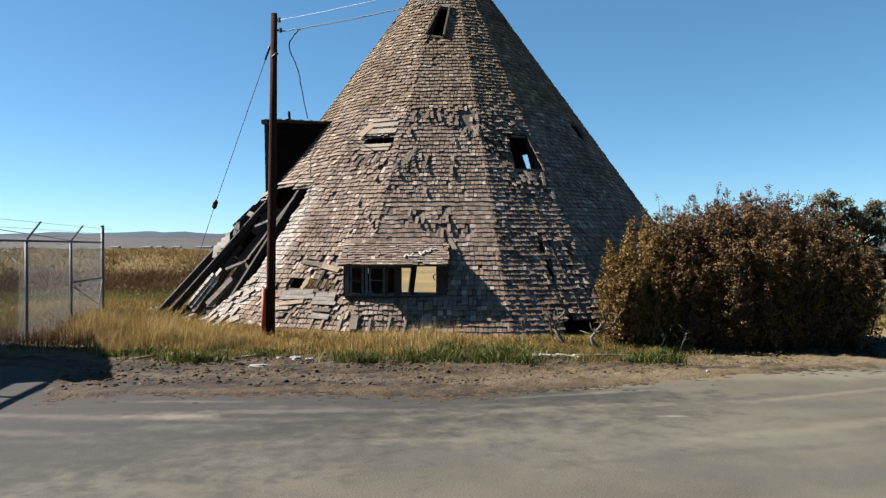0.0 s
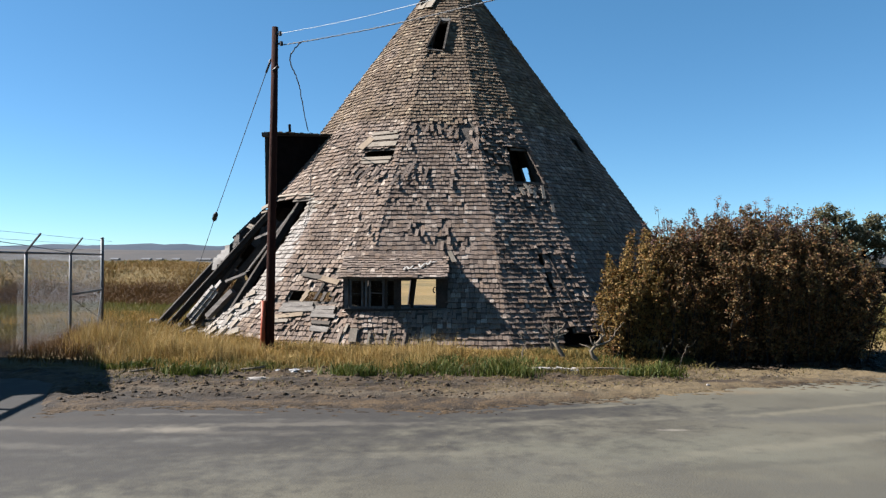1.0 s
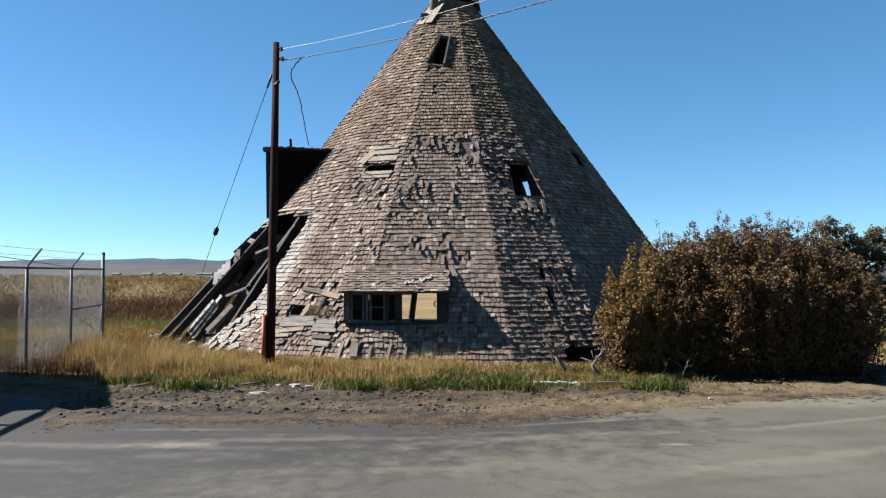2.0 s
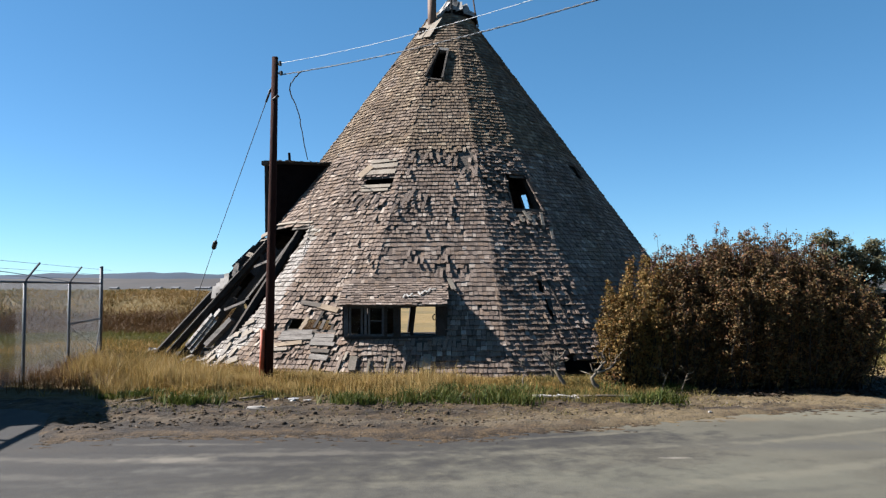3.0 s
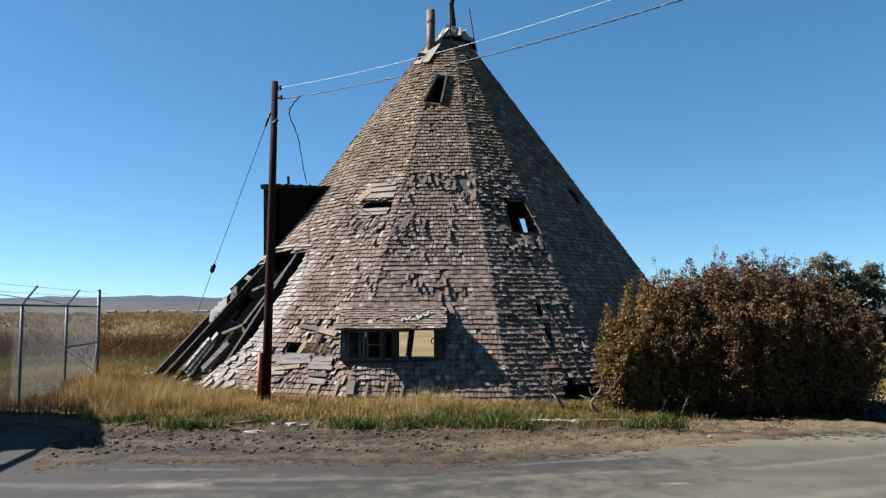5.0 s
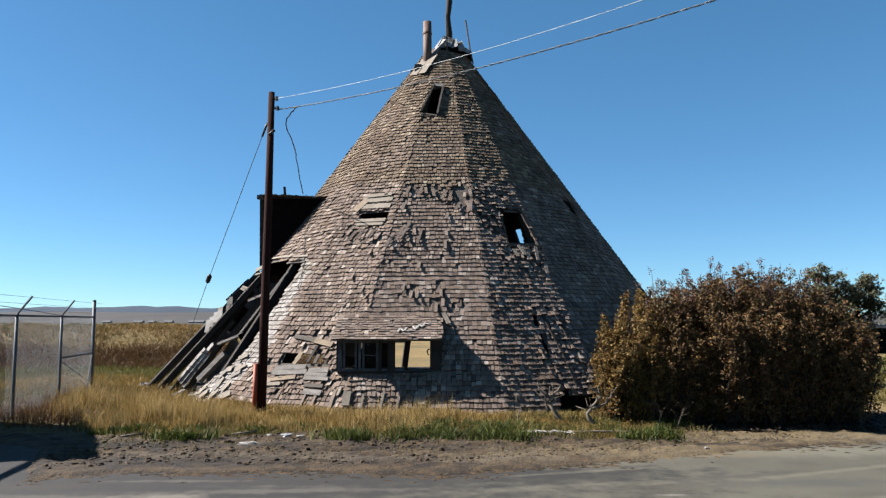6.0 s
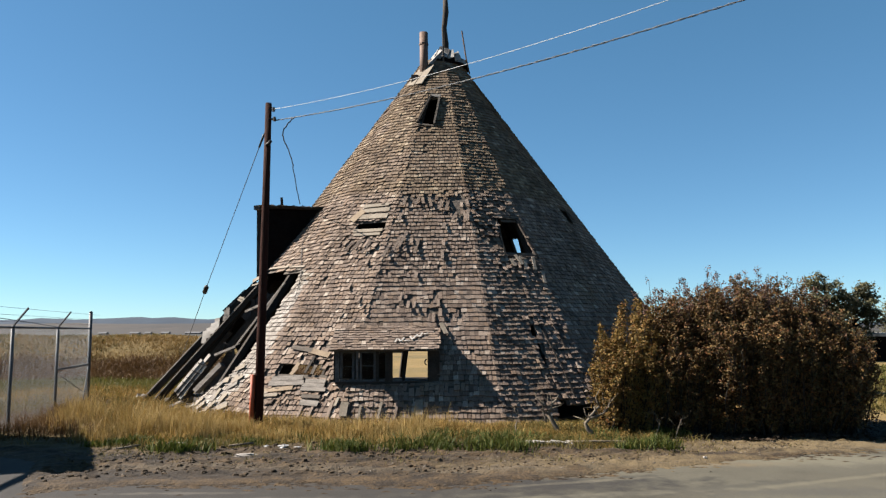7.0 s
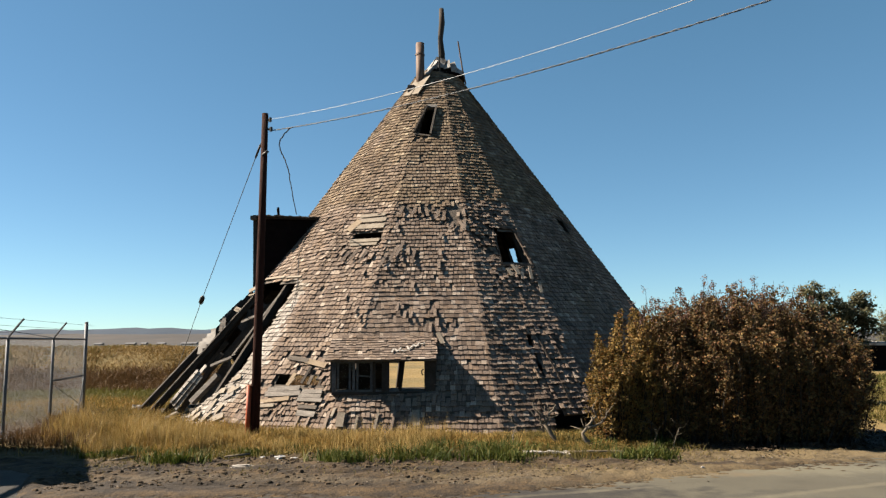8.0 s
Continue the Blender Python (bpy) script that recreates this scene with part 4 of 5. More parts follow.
# collapsed rafters and boards on the left flank
# the thinnest GREY_BOARD strips are the rafters' sunlit edges, built as pale wood
COLLAPSED = [
    ((-7.50, 20.3, 0.02), (-4.62, 20.0, 3.06), 0.11, 0.20, DARK_WOOD), ((-7.56, 20.2, 0.06), (-5.75, 20.02, 1.97), 0.03, 0.04, GREY_BOARD), ((-7.00, 19.55, 0.14), (-4.45, 19.28, 2.93), 0.022, 0.03, GREY_BOARD), ((-7.05, 19.7, 0.02), (-4.30, 19.4, 3.02), 0.15, 0.22, DARK_WOOD),
    ((-7.14, 19.95, 0.04), (-6.52, 19.9, 0.70), 0.08, 0.12, GREY_BOARD), ((-6.75, 19.85, 0.0), (-6.2, 19.8, 0.62), 0.09, 0.12, CHAR_WOOD),
    ((-5.56, 20.4, 2.34), (-4.97, 20.3, 2.88), 0.06, 0.10, CHAR_WOOD), ((-6.20, 19.1, 0.0), (-5.10, 18.95, 1.52), 0.10, 0.16, DARK_WOOD),
    ((-5.55, 19.2, 0.95), (-4.12, 18.9, 2.55), 0.07, 0.14, DARK_WOOD), ((-5.02, 18.9, 1.40), (-3.90, 18.75, 2.70), 0.11, 0.16, DARK_WOOD),
    ((-4.84, 18.75, 1.40), (-3.62, 18.65, 2.98), 0.05, 0.05, GREY_BOARD), ((-5.70, 18.65, 0.38), (-5.06, 18.55, 1.02), 0.12, 0.16, GREY_BOARD),
    ((-5.60, 18.75, 0.14), (-4.92, 18.6, 0.86), 0.20, 0.06, CHAR_WOOD), ((-5.24, 18.55, 1.24), (-4.60, 18.4, 1.49), 0.06, 0.07, GREY_BOARD),
    ((-4.79, 18.45, 1.40), (-4.72, 18.4, 0.62), 0.055, 0.06, BOARD), ((-4.63, 18.4, 1.48), (-4.56, 18.35, 0.62), 0.05, 0.06, GREY_BOARD),
    ((-4.5, 19.2, 0.0), (-4.5, 19.2, 2.6), 0.10, 0.10, DARK_WOOD), ((-5.12, 18.5, 0.62), (-4.66, 18.2, 0.86), 0.05, 0.05, BOARD),
    ((-4.95, 20.2, 2.1), (-4.3, 19.9, 2.8), 0.28, 0.03, CHAR_WOOD), ((-5.85, 20.0, 1.05), (-5.2, 19.8, 1.8), 0.10, 0.05, BOARD),
    ((-6.95, 20.1, 0.05), (-6.1, 19.7, 0.12), 0.12, 0.06, GREY_BOARD),
]
for p, q, w, h, mat in COLLAPSED:
    piece("collapsed_rafter", Geo().beam(p, q, w, h, (-0.3, -0.9, 0.3) if mat == GREY_BOARD else (0, -1, 0)), mat, teepee)
# short boards still nailed across the fallen rafters
for p, q, w, mat, count, lean in [((-5.86, 19.7, 1.58), (-5.44, 19.65, 2.02), 0.27, WHITE_BOARD, 4, -0.8), ((-5.32, 19.65, 2.14), (-5.18, 19.6, 2.30), 0.20, GREY_BOARD, 2, -0.9),
                                  ((-4.96, 19.7, 2.54), (-4.86, 19.7, 2.64), 0.16, PALE_BOARD, 2, 0.5), ((-4.52, 18.75, 2.14), (-4.18, 18.7, 2.54), 0.06, WHITE_BOARD, 1, 0.0), ((-7.05, 20.35, 0.5), (-6.35, 20.2, 1.2), 0.12, BOARD, 4, -0.4)]:
    p, q = Vector(p), Vector(q)
    d = (q - p) / count
    up = Vector((-0.28, -0.82, 0.5))
    s = d.normalized().cross(up).normalized()
    for i in range(count):
        c = p + d * (i + 0.5) + up * (0.06 + rng.uniform(-0.008, 0.008))
        k = w / 2 * rng.uniform(0.82, 1.10)
        tilt = d.normalized() * (k * lean + rng.uniform(-0.02, 0.02))
        piece("cross_board", Geo().beam(c - s * k - tilt, c + s * k + tilt, d.length * rng.uniform(0.84, 0.95), 0.02, up), mat, teepee)
# bleached planks lying along the middle rafter, with thin laths across them
for k, (p, q, w) in enumerate([((-6.32, 19.0, 0.36), (-5.66, 18.92, 1.13), 0.08), ((-6.25, 18.98, 0.29), (-5.46, 18.9, 1.25), 0.09), ((-6.18, 18.96, 0.20), (-5.55, 18.9, 0.99), 0.08)]):
    piece("fallen_plank", Geo().beam(p, q, w, 0.022, (-0.3, -0.8, 0.5)), WHITE_BOARD, teepee)
for t in (0.10, 0.32, 0.45, 0.63, 0.84):
    c = Vector((-6.25, 18.94, 0.29)).lerp(Vector((-5.52, 18.87, 1.16)), t)
    piece("lath", Geo().beam(c + Vector((-0.10, 0, 0.03)), c + Vector((0.11, -0.01, -0.09 + 0.05 * t)), 0.022, 0.015, (-0.3, -0.8, 0.5)), CHAR_WOOD, teepee)
for p, q, w, mat in [((-4.66, 19.75, 3.08), (-4.36, 19.7, 3.24), 0.15, PALE_BOARD), ((-4.70, 19.85, 2.98), (-4.40, 19.8, 3.05), 0.07, PALE_BOARD), (skin(-62, 3.40, 0.05), skin(-47, 3.36, 0.05), 0.07, PALE_BOARD), (skin(-46, 3.34, 0.05), skin(-39.5, 3.32, 0.06), 0.06, PALE_BOARD)]:
    piece("loose_board", Geo().beam(p, q, w, 0.025, (-0.4, -0.6, 0.7)), mat, teepee)
# the remains of a stud frame and a tar-papered panel inside the opening
g = Geo().box(pose(0, 0, 0), 0.50, 0.03, 0.56)
panel = piece("tar_paper_panel", g, TAR_SHADE, teepee)
panel.matrix_basis = Matrix.Translation(-Vector((CX, CY, 0))) @ pose(-4.38, 18.42, 1.32, -16, -24, 30)
piece("inner_plank", Geo().beam((-5.30, 18.55, 0.35), (-4.72, 18.45, 0.98), 0.16, 0.03), CHAR_WOOD, teepee)
piece("inner_plank", Geo().beam((-5.9, 20.6, 0.1), (-5.2, 20.4, 1.2), 0.5, 0.03), BOARD, teepee)
# bleached boards slid down the slope beside the opening
for _ in range(30):
    a, z = rng.uniform(-50, -40.5), rng.uniform(0.04, 1.0)
    if a < -43 and z > 0.75 + (a + 43) * 0.085:
        continue
    nrm = facet_normal(*facet_of(a)[:2])
    piece("slid_board", Geo().beam(skin(a, z, 0.05 + rng.uniform(0, 0.03)), skin(a + rng.uniform(-0.5, 2.2), z + rng.uniform(0.1, 0.22), 0.05 + rng.uniform(0, 0.03)), rng.uniform(0.08, 0.16), 0.016, nrm), rng.choice((GREY_BOARD, PALE_BOARD, PALE_BOARD)), teepee)
# fallen shakes and scraps heaped at the foot of the opening
for _ in range(26):
    x, y = rng.uniform(-6.2, -4.4), rng.uniform(17.2, 18.7)
    z = max(0.04, 0.5 * smooth(-5.6, -4.4, x)) + rng.uniform(0, 0.12)
    ob = piece("fallen_board", Geo().box(pose(x, y, z, rng.uniform(-25, 25), rng.uniform(-30, -5), rng.uniform(-60, 60)), rng.uniform(0.25, 0.6), rng.uniform(0.08, 0.16), 0.02), rng.choice((WHITE_BOARD, PALE_BOARD, BOARD)), teepee)

# smoke cap and poles at the top
g = Geo()
for ring, (z, r) in enumerate(((9.66, 0.66), (9.84, 0.60), (9.95, 0.44), (10.08, 0.26), (10.14, 0.08))):
    for k in range(18):
        a = k * math.tau / 18
        rr = r * (1 + 0.14 * noise.noise((math.cos(a) * 2, math.sin(a) * 2, z * 2)))
        g.v.append((CX + 0.16 + rr * math.cos(a), CY + rr * math.sin(a), z + 0.07 * noise.noise((math.cos(a) * 3, math.sin(a) * 3, ring))))
g.f = [(i * 18 + k, i * 18 + (k + 1) % 18, (i + 1) * 18 + (k + 1) % 18, (i + 1) * 18 + k) for i in range(4) for k in range(18)]
piece("smoke_cap", g, CAP_TIN, teepee, "crumpled grey metal cap")
piece("cap_band", Geo().tube([(CX + 0.14, CY, 9.62), (CX + 0.14, CY, 9.80)], [0.71, 0.66], 16), TAR_SHADE, teepee, "dark tarred band under the cap")
piece("centre_pole", Geo().tube([(0.36, 22.4, 9.6), (0.37, 22.4, 10.4), (0.33, 22.4, 10.9), (0.38, 22.4, 11.4), (0.37, 22.4, 11.86)], [0.10, 0.10, 0.078, 0.092, 0.072], 9), DARK_WOOD, teepee, "weathered dark top pole", True)
piece("thin_pole", Geo().tube([(0.30, 21.8, 9.5), (0.28, 21.8, 10.75)], 0.025, 6), BOARD, teepee)
piece("metal_rod", Geo().tube([(1.08, 22.2, 9.4), (0.98, 22.2, 9.9), (0.86, 22.2, 10.74)], 0.022, 6), RUST, teepee, "thin leaning rusty rod")
pipe = piece("stovepipe", Geo().tube([(-0.27, 21.75, 8.7), (-0.28, 21.75, 10.50)], 0.125, 14), RUST, teepee, "rusty metal stovepipe", True)
piece("collar", Geo().tube([(-0.28, 21.75, 10.12), (-0.28, 21.75, 10.17)], 0.14, 14), RUST, pipe)
piece("pipe_base", Geo().box(pose(-0.54, 21.7, 9.04), 0.2, 0.3, 0.26), RUST, pipe)
for k, (p, q) in enumerate([(skin(-42, 8.78, 0.07), skin(-36, 9.36, 0.07)), (skin(-29, 8.76, 0.085), skin(-20, 9.42, 0.085))]):
    piece("flashing", Geo().beam(p, q, 0.25, 0.03, (-0.5, -0.7, 0.5)), PALE_BOARD, teepee, "pale flashing boards")
for p, q, w in [((-0.10, 21.82, 9.58), (0.10, 21.84, 9.82), 0.16), ((-0.02, 21.86, 9.74), (0.20, 21.9, 10.04), 0.18), ((0.12, 21.84, 9.78), (0.30, 21.95, 10.14), 0.20),
                ((0.30, 21.80, 9.80), (0.40, 21.95, 10.10), 0.22), ((0.52, 21.80, 9.76), (0.50, 21.95, 10.04), 0.20), ((0.74, 21.84, 9.72), (0.66, 21.95, 9.98), 0.18)]:
    piece("cap_sheet", Geo().beam(p, q, w, 0.015, (rng.uniform(-0.6, 0.4), -0.8, rng.uniform(0.2, 0.7))), CAP_TIN, teepee)

# ---------------------------------------------------------------- power pole, wires
PX, PY = -3.29, 14.6
pole = thing("utility_pole", (PX, PY, 0), "slim dark reddish-brown wooden utility pole beside the cone building", "pole")
piece("shaft", Geo().tube([(PX, PY, -0.05), (PX + 0.03, PY, 2.1), (PX + 0.06, PY, 4.2), (PX + 0.08, PY, 6.22)], [0.088, 0.082, 0.072, 0.06], 14), POLE_WOOD, pole, "", True)
piece("guard_pipe", Geo().tube([(PX - 0.12, PY - 0.06, -0.05), (PX - 0.10, PY - 0.06, 1.0)], 0.045, 10), RED_PIPE, pole, "red-painted guard pipe", True)
for z, dx in ((6.08, 0.13), (5.89, 0.15)):
    piece("insulator", Geo().tube([(PX + 0.09, PY - 0.04, z), (PX + 0.09 + dx, PY - 0.06, z)], 0.02, 7).tube([(PX + 0.09 + dx - 0.03, PY - 0.06, z - 0.04), (PX + 0.09 + dx - 0.03, PY - 0.06, z + 0.04)], 0.03, 8), CABLE, pole)
piece("bracket", Geo().tube([(PX + 0.06, PY - 0.08, 5.36), (PX + 0.17, PY - 0.1, 5.45)], 0.03, 7), CABLE, pole, "", True)


def wire(name, pts, r, mat, label, sag=0.0, n=24, sides=5):
    path = []
    for (p, q) in zip(pts, pts[1:]):
        p, q = Vector(p), Vector(q)
        for i in range(n):
            t = i / n
            path.append(p.lerp(q, t) - Vector((0, 0, sag * 4 * t * (1 - t))))
    path.append(Vector(pts[-1]))
    return tagged(part(name, Geo().tube(path, r, sides), mat, None, "", True), label, "wire")


def hung(x, y, z, b, c, s):
    """A point of a sagging wire, s metres along it in plan."""
    return Vector((x + s, y - s, z + b * s + c * s * s))


tagged(part("overhead_wire", Geo().tube([hung(-3.10, 14.54, 6.085, -0.1649, 0.01591, i * 0.19) for i in range(66)], 0.0045, 5), PALE_CABLE, None, "", True),
       "thin pale overhead wire strung from the pole", "wire")
path = [hung(-3.08, 14.63, 5.89, -0.1611, 0.01372, i * 0.0185) for i in range(660)]
turn = [Vector((0.006 * math.cos(i * 0.55), 0.006 * math.cos(i * 0.55), 0.006 * math.sin(i * 0.55))) for i in range(660)]
twist = tagged(part("twisted_cable", Geo().tube([p + w for p, w in zip(path, turn)], 0.0072, 6), CABLE, None, "", True),
               "twisted black and grey service cable strung from the pole", "cable")
part("grey_strand", Geo().tube([p - w * 1.3 for p, w in zip(path, turn)], 0.0045, 6), STEEL, twist, "pale bare neutral strand", True)
def eased(pts, n=7, shake=0.006):
    """The points joined by a smooth, slightly kinked run, as stiff old cable hangs."""
    p = [Vector(q) for q in pts]
    p = [p[0] * 2 - p[1]] + p + [p[-1] * 2 - p[-2]]
    out = []
    for a, b, c, e in zip(p, p[1:], p[2:], p[3:]):
        for i in range(n):
            t = i / n
            q = b * 2 + (c - a) * t + (a * 2 - b * 5 + c * 4 - e) * t * t + (b * 3 - a - c * 3 + e) * t ** 3
            out.append(q * 0.5 + Vector((rng.gauss(0, shake), 0, rng.gauss(0, shake))))
    return out + [p[-2]]


drop = [(-2.62, 14.17, 5.82), (-2.76, 14.40, 5.80), (-2.90, 14.54, 5.67), (-2.98, 15.0, 5.60), (-3.12, 16.4, 5.62), (-3.28, 17.7, 5.53), (-3.54, 20.1, 5.15)]
wire("service_drop", eased(drop), 0.012, CABLE, "black service drop hanging to the side dormer", 0.0, 8)
wire("roof_cable", [(-3.5, 20.2, 5.14), skin(-58, 4.85, 0.08), skin(-52, 4.4, 0.06), skin(-47, 3.9, 0.06), skin(-39, 3.1, 0.06), skin(-36, 2.5, 0.06)], 0.009, CABLE, "black cable lying over the shingles", 0.0, 8)
guy = wire("guy_wire", [(PX + 0.07, PY, 5.8), (-5.74, 19.35, 2.87), (-8.15, 24.0, -0.02)], 0.008, STEEL, "steel guy wire running from pole to ground", 0.0, 8)
part("insulator", Geo().tube([(-5.69, 19.25, 2.94), (-5.71, 19.29, 2.91), (-5.80, 19.47, 2.80), (-5.82, 19.51, 2.77)], [0.035, 0.06, 0.06, 0.035], 8), CABLE, guy, "dark strain insulator", True)

a, b = Vector((PX + 0.07, PY, 5.8)), Vector((-5.74, 19.35, 2.87))
part("sleeve", Geo().tube([a.lerp(b, 0.05), a.lerp(b, 0.11)], 0.022, 8), CABLE, guy, "dark preformed grip", True)

# ---------------------------------------------------------------- chain-link fence
POSTS = [(-8.94, 20.15), (-8.36, 17.24), (-7.78, 14.33), (-7.20, 11.42)]
RAIL = 1.9
fence = thing("chain_link_fence", (-8.3, 16, 0), "galvanised chain-link fence with slanted barbed-wire arms", "fence")
for i, (x, y) in enumerate(POSTS):
    r = 0.045 if i == 0 else 0.032
    top = 2.32 if i == 0 else RAIL
    post = piece("post", Geo().tube([(x, y, -0.05), (x, y, top)], r, 9).tube([(x, y, top), (x, y, top + 0.03)], [r * 1.25, r * 0.5], 9), STEEL, fence, "", True)
    if i:
        piece("barb_arm", Geo().tube([(x, y, RAIL), (x + 0.03, y, RAIL + 0.06), (x + 0.26, y + 0.02, RAIL + 0.36)], 0.02, 6), STEEL, post)
mesh_wires = Geo()
for (xa, ya), (xb, yb) in zip(POSTS, POSTS[1:]):
    a, b = Vector((xa, ya, 0)), Vector((xb, yb, 0))
    L = (b - a).length
    d = (b - a) / L
    piece("top_rail", Geo().tube([a + Vector((0, 0, RAIL)), b + Vector((0, 0, RAIL))], 0.022, 7), STEEL, fence, "", True)
    for k in range(3):
        o = Vector((0.09 * k + 0.06, 0, RAIL + 0.12 * k + 0.1))
        piece("barbed_wire", Geo().tube([a + o, b + o], 0.004, 4), WIRE, fence)
    h = RAIL - 0.03
    step = 0.076
    for sgn in (1, -1):
        s = -h
        while s < L + h:
            s0, s1, z0, z1 = s, s + sgn * h, 0.03, h
            # clip the diagonal to the panel
            t0, t1 = 0.0, 1.0
            if s1 != s0:
                ta, tb = (0 - s0) / (s1 - s0), (L - s0) / (s1 - s0)
                t0, t1 = max(t0, min(ta, tb)), min(t1, max(ta, tb))
            if t1 > t0:
                p = a + d * (s0 + (s1 - s0) * t0) + Vector((0, 0, z0 + (z1 - z0) * t0))
                q = a + d * (s0 + (s1 - s0) * t1) + Vector((0, 0, z0 + (z1 - z0) * t1))
                mesh_wires.tube([p, q], 0.0021, 3)
            s += step
piece("chain_link", mesh_wires, WIRE, fence, "diamond wire mesh")["kind"] = "stuff"
(xa, ya), (xb, yb) = POSTS[0], POSTS[1]
piece("brace_rail", Geo().tube([(xa, ya, 0.98), (xb, yb, 0.98)], 0.02, 7), STEEL, fence, "", True)
piece("truss_rod", Geo().tube([(xb, yb, 0.92), (xa, ya, 0.2)], 0.008, 5), STEEL, fence)

piece("brace_stay", Geo().tube([(xa, ya, 0.98), (xa + 0.10, ya - 0.5, 0.02)], 0.02, 6), STEEL, fence)
# a barbed strand that has slipped off its arm
(xc, yc) = POSTS[2]
(xd, yd) = POSTS[3]
piece("barbed_wire", Geo().tube([(xb, yb, RAIL + 0.02), (xc + 0.05, yc, RAIL + 0.13), (xd + 0.08, yd, RAIL + 0.22)], 0.007, 5), STEEL, fence, "slack barbed strand")

# unseen box trailer by the fence and its rack, added to cast the verge's shadow
TM = pose(-10.52, 12.16, 0, 0, 0, 24.7)
trailer = thing("unseen_box_trailer", (-10.52, 12.16, 0), "plain box trailer out of view, added to shade the verge", "trailer")
piece("body", Geo().box(TM @ pose(0, 0, 2.04), 2.3, 3.5, 2.68), TIN, trailer)
for y in (-0.9, 0.9):
    for x in (-0.95, 0.95):
        piece("wheel", Geo().tube([TM @ Vector((x - 0.12, y, 0.36)), TM @ Vector((x + 0.12, y, 0.36))], 0.37, 18), CABLE, trailer)
piece("chassis", Geo().box(TM @ pose(0, 0, 0.6), 2.2, 3.9, 0.16), DARK_WOOD, trailer)
piece("side_skirt", Geo().box(TM @ pose(1.12, 0, 0.38), 0.04, 3.5, 0.66), TIN, trailer)
piece("front_skirt", Geo().box(TM @ pose(0, -1.74, 0.38), 2.2, 0.04, 0.66), TIN, trailer)
for z in (2.5, 2.1):
    piece("rack_bar", Geo().tube([(-8.35, 10.9, z), (-7.95, 8.3, z)], 0.05, 6), CABLE, trailer)
for y in (9.5, 10.7):
    piece("rack_post", Geo().tube([(-8.2, y, 0.0), (-8.2, y, 2.5)], 0.05, 6), CABLE, trailer)


# ---------------------------------------------------------------- plants
def blades(name, spots, mat, label, tall, wide=0.007, lean=0.35, per=7, tuft=0.09, category="grass", fork=0.0):
    """Thin bent blades in tufts, as one mesh of stuff."""
    v, f = [], []
    for x, y, s in spots:
        for _ in range(per):
            bx, by = x + rng.gauss(0, tuft), y + rng.gauss(0, tuft)
            bz = ground_z(bx, by) - 0.01
            h = tall * s * rng.uniform(0.55, 1.25)
            a = rng.uniform(0, math.tau)
            b = abs(rng.gauss(0, lean)) * h
            w = wide * rng.uniform(0.7, 1.4)
            ca, sa = math.cos(a), math.sin(a)
            t = rng.uniform(0, math.pi)
            px, py = math.cos(t) * w, math.sin(t) * w
            k = len(v)
            v += [(bx - px, by - py, bz), (bx + px, by + py, bz),
                  (bx - px * 0.8 + ca * b * 0.35, by - py * 0.8 + sa * b * 0.35, bz + h * 0.6), (bx + px * 0.8 + ca * b * 0.35, by + py * 0.8 + sa * b * 0.35, bz + h * 0.6),
                  (bx + ca * b, by + sa * b, bz + h)]
            f += [(k, k + 1, k + 3, k + 2), (k + 2, k + 3, k + 4)]
    g = Geo()
    g.v, g.f = v, f
    return tagged(part(name, g, mat), label, category, kind="stuff")


def clear_of_cone(x, y, gap=0.05):
    return math.hypot(x - CX, y - CY) > BASE_R + gap


def scatter(n, x0, x1, y0, y1, keep, open_ground=True):
    """Random spots with their sizes; the worn strip beside the fence stays bare."""
    out = []
    while len(out) < n:
        x, y = rng.uniform(x0, x1), rng.uniform(y0, y1)
        s = keep(x, y)
        if s > 0 and clear_of_cone(x, y) and (y > 20 or x > -0.448 * y + 1.1 * noise.noise((x * 0.9, y * 0.9, 40)) + rng.gauss(0, 0.22) or not open_ground):
            out.append((x, y, s))
    return out


def verge(x, y):
    if 1.45 < x < 2.45 and y < 12.75:
        return 0
    front = 12.5 + 0.9 * noise.noise((x * 0.6, 0.2, 0)) - 0.25 * smooth(-1, 3, x) + 0.6 * smooth(-5, -7, x)
    if y < front:
        return 0
    patch = noise.noise((x * 0.7, y * 0.7, 9)) + 0.45
    clump = noise.noise((x * 2.4, y * 2.4, 55)) + 0.5 * noise.noise((x * 6, y * 6, 56))
    if clump < -0.32 and y < front + 1.6:
        return 0
    return 0 if rng.random() > patch + smooth(front, front + 0.9, y) else (0.78 + 0.7 * clump) * (0.45 + 0.55 * smooth(front, front + 1.2, y) + 0.55 * noise.noise((x * 1.5, y * 1.5, 3)) + 0.35 * smooth(-4.5, -6, x)) * (1 - 0.55 * smooth(0.2, 1.8, x)) * (1 - 0.5 * smooth(13.4, 14.4, y) * smooth(-5, -3, x))


blades("dry_grass", scatter(2900, -8.0, 3.6, 11.8, 16.6, verge), GRASS, "tall dry golden grass along the verge", 0.31, 0.0045, 0.75, per=11, tuft=0.09)
blades("pale_straw", scatter(1300, -7.6, 2.4, 12.4, 15.5, lambda x, y: verge(x, y) * (1.0 if noise.noise((x * 0.8, y * 0.9, 31)) > 0.05 else 0)), STRAW, "pale straw-coloured seed stalks in the verge", 0.40, 0.004, 0.35, per=9, tuft=0.12)
